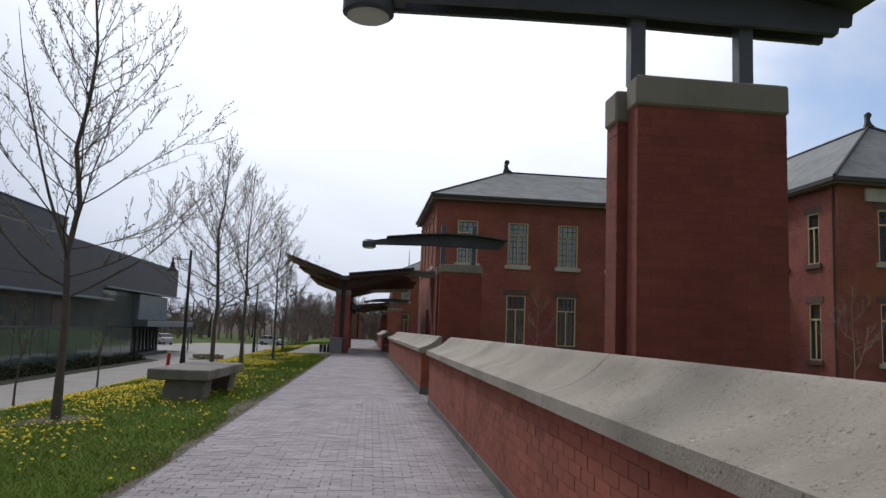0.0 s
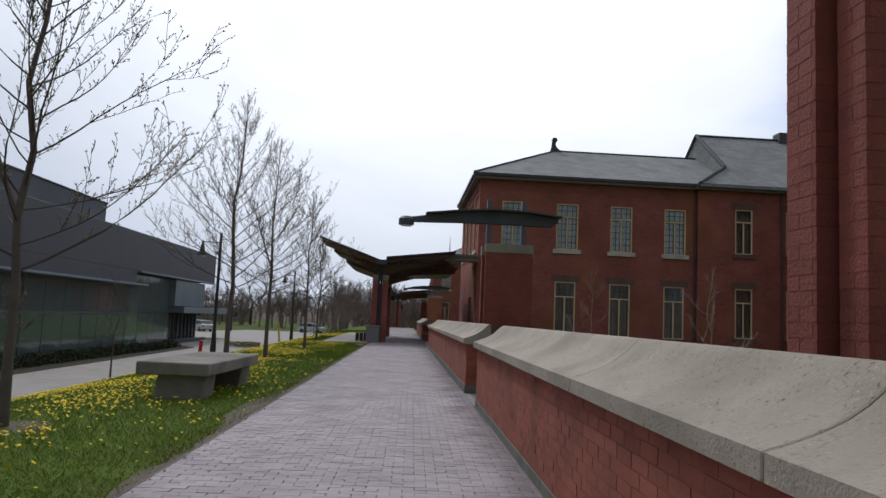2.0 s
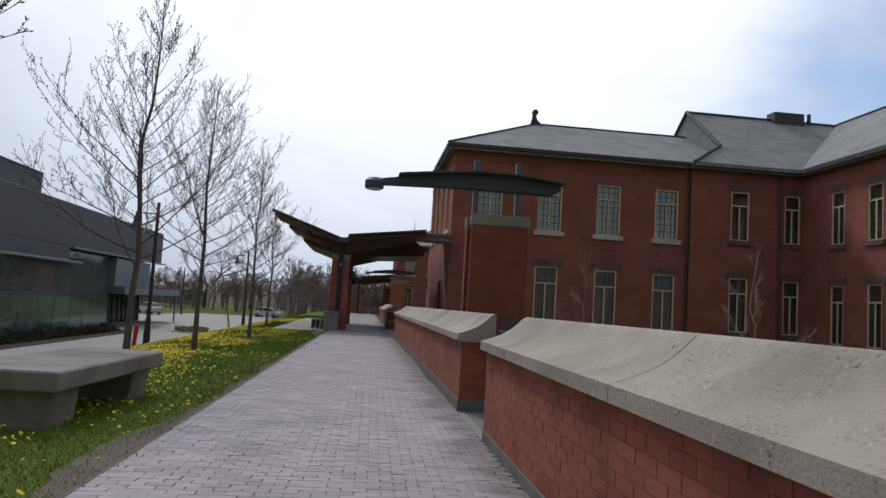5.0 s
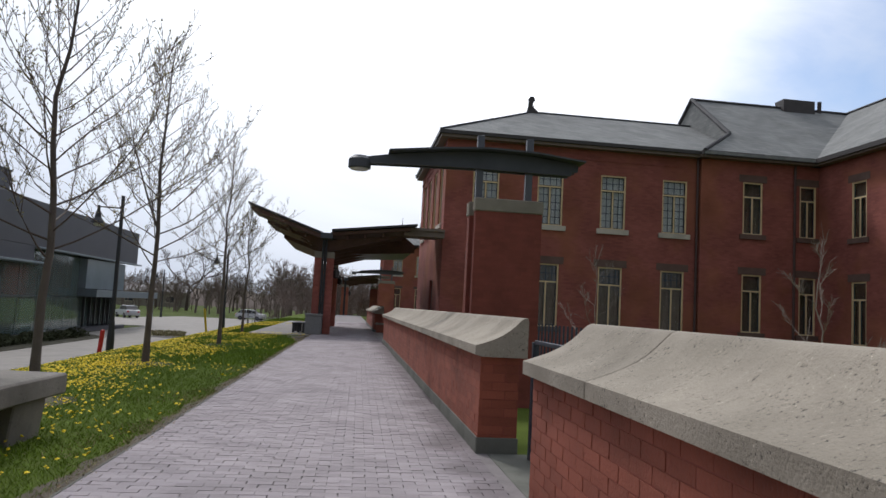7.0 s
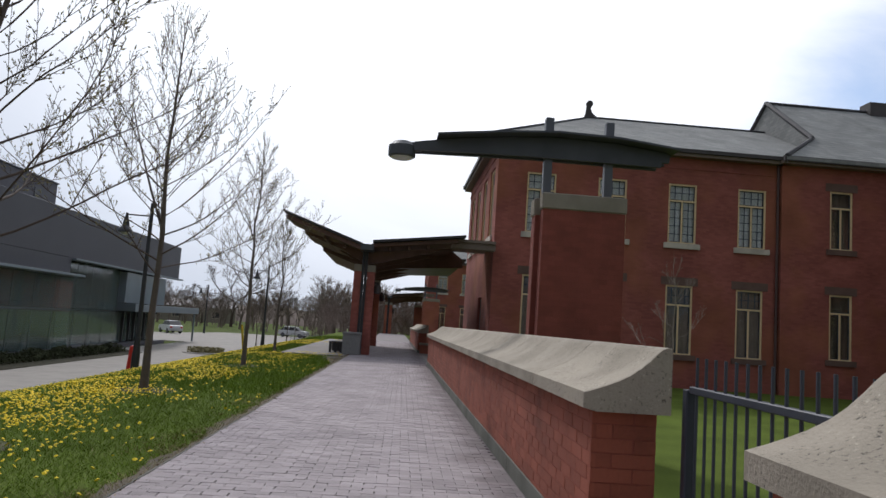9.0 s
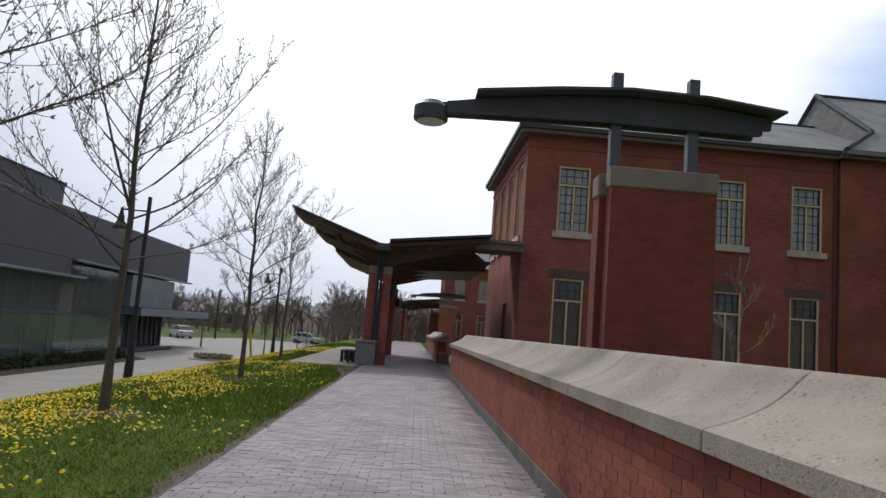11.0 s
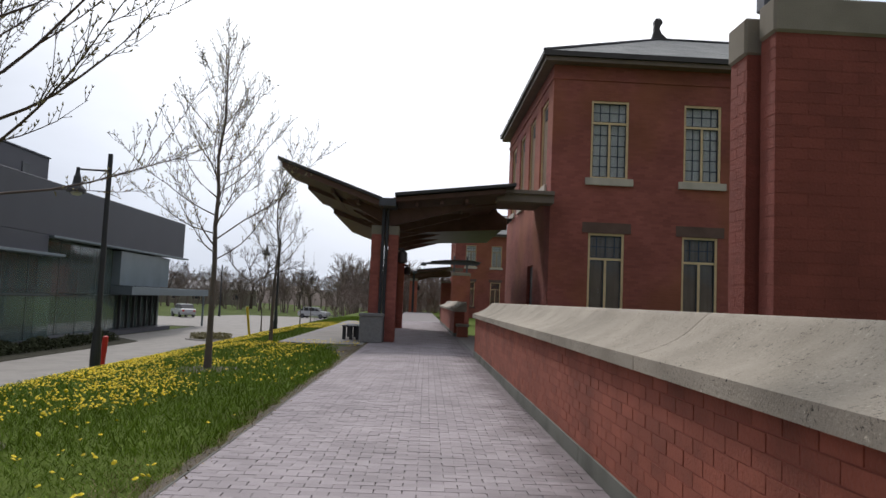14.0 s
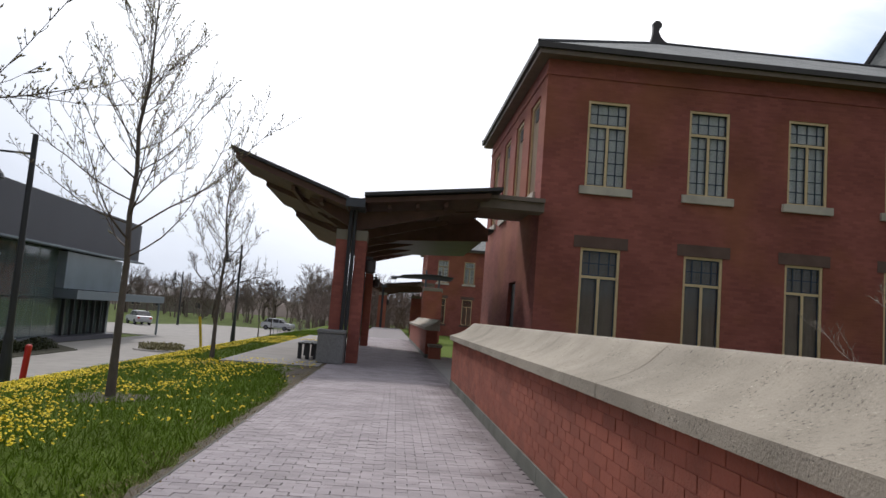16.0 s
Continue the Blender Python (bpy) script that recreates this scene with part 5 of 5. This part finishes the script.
for k, (x, y, h, r) in enumerate(((8.1, 32.8, 4.6, 1.8), (8.5, 22.0, 4.0, 1.2), (17.5, 24.0, 4.4, 1.9))):
    young_tree("courtyard_tree", x, y, -0.6, h, r, 0.024, 50 + k, PL, buds=0.0, first=1.3, limbs=9, steep=0.4, bark=M_PALEBARK, twig=M_PALEBARK)


def bare_tree(rng, verts, faces, at, height, spread, sides=4, depth=3):
    """A rough wide bare tree for the distance."""
    at = Vector(at)
    top = grow(rng, at, Vector((rng.gauss(0, 0.05), rng.gauss(0, 0.05), 1)), height * 0.32, 3, 0.05, 0)
    g = height * 0.02
    tube(verts, faces, top, [g * 1.2, g, g * 0.9, g * 0.8], sides + 1)

    def fork(p, d, ln, r, depth):
        b = grow(rng, p, d, ln, 3, 0.12, 0.05)
        tube(verts, faces, b, [r, r * 0.85, r * 0.7, r * 0.5], 3 if depth < 3 else sides)
        if depth == 0:
            return
        for q in (b[2], b[3], b[3]):
            for _ in range(1 if depth > 1 else 2):
                fork(q, side_way(rng, (b[-1] - b[-2]).normalized(), rng.uniform(0.3, 0.75)), ln * rng.uniform(0.55, 0.8), max(r * 0.6, height * 0.0014), depth - 1)

    for _ in range(5):
        a = rng.uniform(0, math.tau)
        fork(top[rng.choice((2, 3, 3))], Vector((math.cos(a) * spread, math.sin(a) * spread, 1.0)), height * rng.uniform(0.2, 0.3), g * 0.55, depth)


rng = random.Random(77)
lone = thing("old_tree", "old spreading bare tree on the far lawn", "tree", (-35.5, 174, -2.05), group="old trees on the lawn")
v, f = [], []
bare_tree(rng, v, f, (0, 0, 0), 16.5, 1.05, depth=4)
stuff_mesh("crown", v, f, M_TWIG, lone)["kind"] = ""
for x, y, h in ((-22, 168, 0.6), (-50, 165, 0.7), (-62, 150, 0.55), (-46, 190, 0.7), (-75, 170, 0.8), (-28, 190, 0.7)):
    copy_thing(lone, pose(x, y, -2.0, 0, 0, rng.uniform(0, 360)) @ Matrix.Scale(h, 4))
kinds = []
for i in range(8):
    v, f = [], []
    bare_tree(rng, v, f, (0, 0, -0.1), rng.uniform(8, 11), rng.uniform(0.3, 0.65), 3)
    me = bpy.data.meshes.new("woodland_tree")
    me.from_pydata(v, [], f)
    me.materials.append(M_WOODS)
    kinds.append(me)


def woods(count, x0, x1, y0, y1, small, large):
    for _ in range(count):
        x, y = rng.uniform(x0, x1), rng.uniform(y0, y1)
        y += max(0, -x - 8) * 0.5
        ob = new("woodland_tree", rng.choice(kinds))
        ob.matrix_basis = pose(x, y, -2.05, 0, 0, rng.uniform(0, 360)) @ Matrix.Scale(rng.uniform(small, large), 4)
        tagged(ob, "slender bare spring tree in the far wood", "tree", "woodland trees")


woods(60, -15, 14, 128, 150, 0.45, 1.1)
woods(55, -17, 20, 150, 180, 0.7, 1.3)
woods(45, -13, 10, 116, 134, 0.3, 0.75)
woods(60, -85, 30, 180, 220, 0.8, 1.2)
woods(70, -75, -16, 140, 175, 0.5, 1.0)
# bushy banks close the distance ahead and behind


def bank(y0, step, tall):
    bm = bmesh.new()
    n, rows = 160, []
    for i in range(n + 1):
        x = -260 + 520 * i / n
        y = y0 + 20 * noise.noise((x * 0.02, 0, 0))
        rows.append([bm.verts.new((x, y + step * j, -2.2 + (0, 4.0, 6.2, 5.2)[j] * tall * (1 + 0.45 * noise.noise((x * 0.07, j * 0.7, 2)) + 0.25 * noise.noise((x * 0.31, j, 5))))) for j in range(4)])
    for a, b in zip(rows, rows[1:]):
        for j in range(3):
            bm.faces.new((a[j], b[j], b[j + 1], a[j + 1]))
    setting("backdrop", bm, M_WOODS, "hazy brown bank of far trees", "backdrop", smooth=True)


bank(265, 4, 1.0)
# unseen bank added to the south, to darken low reflections in the windows
bank(-95, -4, 2.3)

# ---- hedge, grass and dandelions ----
hrng = np.random.default_rng(4)


def leaf_cloud(name, pts, size, material, label, category):
    """Small two-triangle leaves at pts, each turned at random."""
    n = len(pts)
    a = hrng.normal(size=(n, 3))
    a /= np.linalg.norm(a, axis=1)[:, None]
    b = np.cross(a, hrng.normal(size=(n, 3)))
    b /= np.linalg.norm(b, axis=1)[:, None]
    s = size * hrng.uniform(0.6, 1.4, (n, 1))
    q = np.stack([pts - a * s, pts - b * s * 0.5, pts + a * s, pts + b * s * 0.5], 1).reshape(-1, 3)
    f = np.arange(n * 4).reshape(-1, 4)
    return stuff_mesh(name, q.tolist(), f.tolist(), material, None, label, category)


M_HEDGE = mat("dark_hedge_leaf", (0.062, 0.068, 0.038), 0.9, scale=1, vary=0.4, bump=0, rand=0.6, spec=0.05)
n = 15000
u = hrng.uniform(0, 46, n)
w = hrng.uniform(0, 1, n)
hx, hy = -20.3 + w * 1.6, 20 + u
hz = -2.0 + hrng.uniform(0, 1, n) ** 0.7 * (0.5 + 0.15 * np.sin(u * 1.7)) * np.sqrt(1 - (2 * w - 1) ** 2 * 0.8)
leaf_cloud("low_hedge", np.stack([hx, hy, hz], 1), 0.09, M_HEDGE, "dark clipped low hedge at the glass wall", "hedge")
n = 1500
r, t = np.sqrt(hrng.uniform(0, 1, n)) * 1.4, hrng.uniform(0, math.tau, n)
leaf_cloud("island_shrubs", np.stack([-14.3 + r * np.cos(t), 70.5 + r * np.sin(t), -1.95 + hrng.uniform(0, 0.40, n)], 1), 0.08, M_BUD, "low shrubs on the planting island", "shrub")


def blades(name, x, y, z, height, material, label, lean=0.45, wide=0.006):
    n = len(x)
    t = hrng.uniform(0, math.tau, n)
    dx, dy = np.cos(t) * wide, np.sin(t) * wide
    lx, ly = hrng.normal(0, lean, n) * height, hrng.normal(0, lean, n) * height
    q = np.stack([np.stack([x - dx, y - dy, z - 0.01], 1), np.stack([x + dx, y + dy, z - 0.01], 1), np.stack([x + lx, y + ly, z + height], 1)], 1).reshape(-1, 3)
    return stuff_mesh(name, q.tolist(), np.arange(n * 3).reshape(-1, 3).tolist(), material, None, label, "grass")


def bare_strip(y):
    """How much wider the bare soil lies near the side pavement and by the bench."""
    return 0.9 * np.clip((y - 34.5) / 5.5, 0, 1) ** 1.5 + 0.30 * np.exp(-((y - 13.9) / 1.5) ** 2)


def verge_points(n, x_lo, y_lo, y_hi, edge=0.0):
    y = y_lo + (y_hi - y_lo) * hrng.uniform(0, 1, n)
    west = PATH_W(y) - edge
    x = west + (x_lo - west) * hrng.uniform(0, 1, n) ** 1.25
    return x, y, np.array([verge_z(a, b) for a, b in zip(x, y)])


x, y, z = verge_points(340000, -9.6, -4, 44, 0.12)
dense = np.array([noise.noise((a * 0.9, b * 0.9, 7)) for a, b in zip(x, y)])
keep = (hrng.uniform(-0.9, 0.3, len(x)) < dense + 0.1 + 0.9 * np.minimum((PATH_W(y) - x - 0.12), 0.5)) & ~((y > 42.6) & (x > -5.2)) & (PATH_W(y) - x > bare_strip(y) * (0.8 + dense))
x, y, z = x[keep], y[keep], z[keep]
blades("grass_blades", x, y, z, hrng.uniform(0.018, 0.055, len(x)) * (1 + 0.6 * np.clip((PATH_W(y) - x) / 2, 0, 1)), M_GRASS, "fresh green spring grass", lean=1.1, wide=0.005)
x, y, z = verge_points(60000, -9.4, 26, 74, 0.15)
keep = ~((y > 40.8) & (y < 62.1) & (x > -4.15)) & (PATH_W(y) - x > bare_strip(y))
x, y, z = x[keep], y[keep], z[keep]
blades("grass_blades", x, y, z, hrng.uniform(0.05, 0.12, len(x)), M_GRASS, "fresh green spring grass", wide=0.011)
y = hrng.uniform(-4, 42, 30000)
x = PATH_W(y) + 0.02 - np.abs(hrng.normal(0, 0.30, len(y)))
sparse = np.array([noise.noise((a * 1.5, b * 0.9, 21)) for a, b in zip(x, y)])
keep = (PATH_W(y) - x < 0.18) | (sparse > 0.15)
x, y = x[keep], y[keep]
z = np.array([verge_z(a, b) for a, b in zip(x, y)])
blades("dry_grass", x, y, z, hrng.uniform(0.015, 0.05, len(y)), M_DRYGRASS, "dry straw-coloured grass along the path's edge", 1.2)

# worn soil where grass meets paving
ys = np.linspace(-6, 42, 240)
vs, fs = [], []
for i, yy in enumerate(ys):
    wv = 0.12 + 0.11 * noise.noise((0.5, yy * 0.8, 0)) + 0.10 * noise.noise((2.5, yy * 3.1, 0)) + bare_strip(yy)
    for q in (0.012, -0.33 * wv, -0.66 * wv, -wv):
        xx = PATH_W(yy) + q
        vs.append((xx, yy, verge_z(xx, yy) + 0.016))
    if i:
        for j in range(3):
            k = i * 4 + j
            fs.append((k - 4, k - 3, k + 1, k))
tagged(stuff_mesh("worn_soil", vs, fs, M_SOIL, None, "worn bare soil along the path's edge", "soil", True), kind="structure")

# dandelions, thick down the slope and thin near the path
x, y, z = verge_points(165000, -9.6, -3, 62, 0.2)
d = PATH_W(y) - x
patch = np.array([noise.noise((a * 0.55, b * 0.35, 3)) + 0.5 * noise.noise((a * 1.6, b * 1.6, 9)) for a, b in zip(x, y)])
chance = np.clip((d - 0.9) / 2.2, 0.05, 1.0) * np.clip(0.40 + 1.2 * patch, 0.02, 1.0) * np.clip(0.22 + (y - 8) / 14, 0.16, 1.0)
keep = (hrng.uniform(0, 1, len(x)) < chance * 0.82) & ~((y > 42.5) & (y < 52.1) & (x > -5.3))
x, y, z = x[keep], y[keep], z[keep]
n = len(x)
h = hrng.uniform(0.035, 0.09, n)
rr = hrng.uniform(0.013, 0.025, n)
ang = np.arange(6) * math.tau / 6
ring = np.stack([x[:, None] + rr[:, None] * np.cos(ang), y[:, None] + rr[:, None] * np.sin(ang), np.repeat((z + h)[:, None], 6, 1)], 2)
tilt = hrng.normal(0, 0.35, (n, 2))
ring[:, :, 2] += (ring[:, :, 0] - x[:, None]) * tilt[:, :1] + (ring[:, :, 1] - y[:, None]) * tilt[:, 1:]
top = np.stack([x, y, z + h + rr * 0.55], 1)[:, None]
low = np.stack([x, y, z + h - rr * 0.5], 1)[:, None]
vv = np.concatenate([ring, top, low], 1).reshape(-1, 3)
tri = [(i, (i + 1) % 6, 6) for i in range(6)] + [((i + 1) % 6, i, 7) for i in range(6)]
ff = (np.array(tri)[None] + (np.arange(n) * 8)[:, None, None]).reshape(-1, 3)
stuff_mesh("dandelions", vv.tolist(), ff.tolist(), M_DANDELION, None, "yellow dandelion heads scattered in the grass", "dandelion")

# dry leaf litter caught along the path's edge
n = 700
y = hrng.uniform(-2, 41, n)
x = PATH_W(y) + 0.05 - np.abs(hrng.normal(0, 0.14, n))
z = np.where(x > PATH_W(y) - 0.02, 0.006, np.array([verge_z(a, b) for a, b in zip(x, y)]) + 0.024)
leaf_cloud("leaf_litter", np.stack([x, y, z], 1), 0.014, mat("dry_leaf", (0.30, 0.22, 0.14), 0.85, scale=3, vary=0.4, bump=0, rand=0.9), "dry leaf litter along the path's edge", "leaf litter")

# bare soil rings at the feet of the trees
for k, (x, y) in enumerate(((-4.66, 11.95), (-4.0, 20.2), (-4.2, 26.25), (-3.95, 33.6), (-4.4, 41.6 - 0.9))):
    bm = bmesh.new()
    rings = []
    for r in (0.02, 0.25, 0.45, 0.60):
        ring = []
        for i in range(22):
            a = i * math.tau / 22
            q = r * (1 + 0.3 * noise.noise((math.cos(a) * 1.3 + k * 7, math.sin(a) * 1.3, r)))
            px, py = x + q * math.cos(a), y + q * math.sin(a)
            ring.append(bm.verts.new((px, py, verge_z(px, py) + 0.035 * (1 - r / 0.7) + 0.004)))
        rings.append(ring)
    for a, b in zip(rings, rings[1:]):
        for i in range(22):
            j = (i + 1) % 22
            bm.faces.new((a[i], a[j], b[j], b[i]))
    bm.faces.new(rings[0])
    tagged(link_mesh("soil_ring", bm, M_SOIL, None, True), "ring of bare soil round a tree's foot", "soil", "soil rings under the street trees")

# ---- bricks of the parapets and pavers of the path ----
for par, y0, y1, near in ((parapet_1, -9.0, 15.18, (13.5, 24.2)), (parapet_2, 17.3, 38.2, (0.0, 7.6)), (parapet_3, 48.6, 66.0, (0, 0))):
    brickwork(par, (0, y1 - y0, 0.0), (0, -1, 0), (-1, 0, 0), y1 - y0, 11, (y1 - y0 - near[1], y1 - y0 - near[0]), 300)
    brickwork(par, (0, 0, -0.356), (1, 0, 0), (0, -1, 0), 0.41, 15, (0, 9), 60)
    brickwork(par, (0.41, y1 - y0, -0.356), (-1, 0, 0), (0, 1, 0), 0.41, 15, (0, 9), 60)

PL_, PW_ = 0.205, 0.1025
prng = random.Random(21)
paver_me = {}


def paver_verts(lx, ly):
    a, b, c = lx / 2, ly / 2, 0.0015
    return [(-a, -b, -0.02), (a, -b, -0.02), (a, b, -0.02), (-a, b, -0.02), (-a + c, -b + c, 0), (a - c, -b + c, 0), (a - c, b - c, 0), (-a + c, b - c, 0)]


vs, fs, n = [], [], 0
y, row = -5.0, 0
while y < 66:
    x = PATH_W(y) + (0.0 if row % 2 else -PL_ / 2)
    while x < WALL_X - 0.03:
        a, b = max(x, PATH_W(y)), min(x + PL_ - prng.choice((0.0015, 0.0025, 0.005, 0.008)), WALL_X - 0.02)
        x += PL_
        if b - a < 0.05:
            continue
        lx = round(b - a, 3)
        m = pose((a + b) / 2 + prng.uniform(-0.0015, 0.0015), y + PW_ / 2, prng.uniform(-0.0025, 0.0015), prng.uniform(-0.5, 0.5), prng.uniform(-0.4, 0.4), prng.uniform(-0.7, 0.7))
        if 8.0 <= y < 9.7 and n < 300:
            if lx not in paver_me:
                paver_me[lx] = bpy.data.meshes.new("paver")
                paver_me[lx].from_pydata(paver_verts(lx, PW_ - 0.0008), [], BRICK_FACES)
                paver_me[lx].materials.append(M_PAVER)
            ob = new("paver", paver_me[lx])
            ob.parent, ob.matrix_basis = path_bed, m
            n += 1
        else:
            k = len(vs)
            vs += [tuple(m @ Vector(v)) for v in paver_verts(lx, PW_ - 0.0008)]
            fs += [tuple(i + k for i in q) for q in BRICK_FACES]
    y += PW_
    row += 1
stuff_mesh("pavers", vs, fs, M_PAVER, path_bed, "pinkish grey clay pavers")
part("edging_strip", prism(bmesh.new(), [(PATH_W(-5) - 0.022, -5), (PATH_W(-5) - 0.004, -5), (PATH_W(41) - 0.004, 41), (PATH_W(41) - 0.022, 41)], "z", -0.08, 0.003), M_PLINTH, path_bed, "dark edging strip")
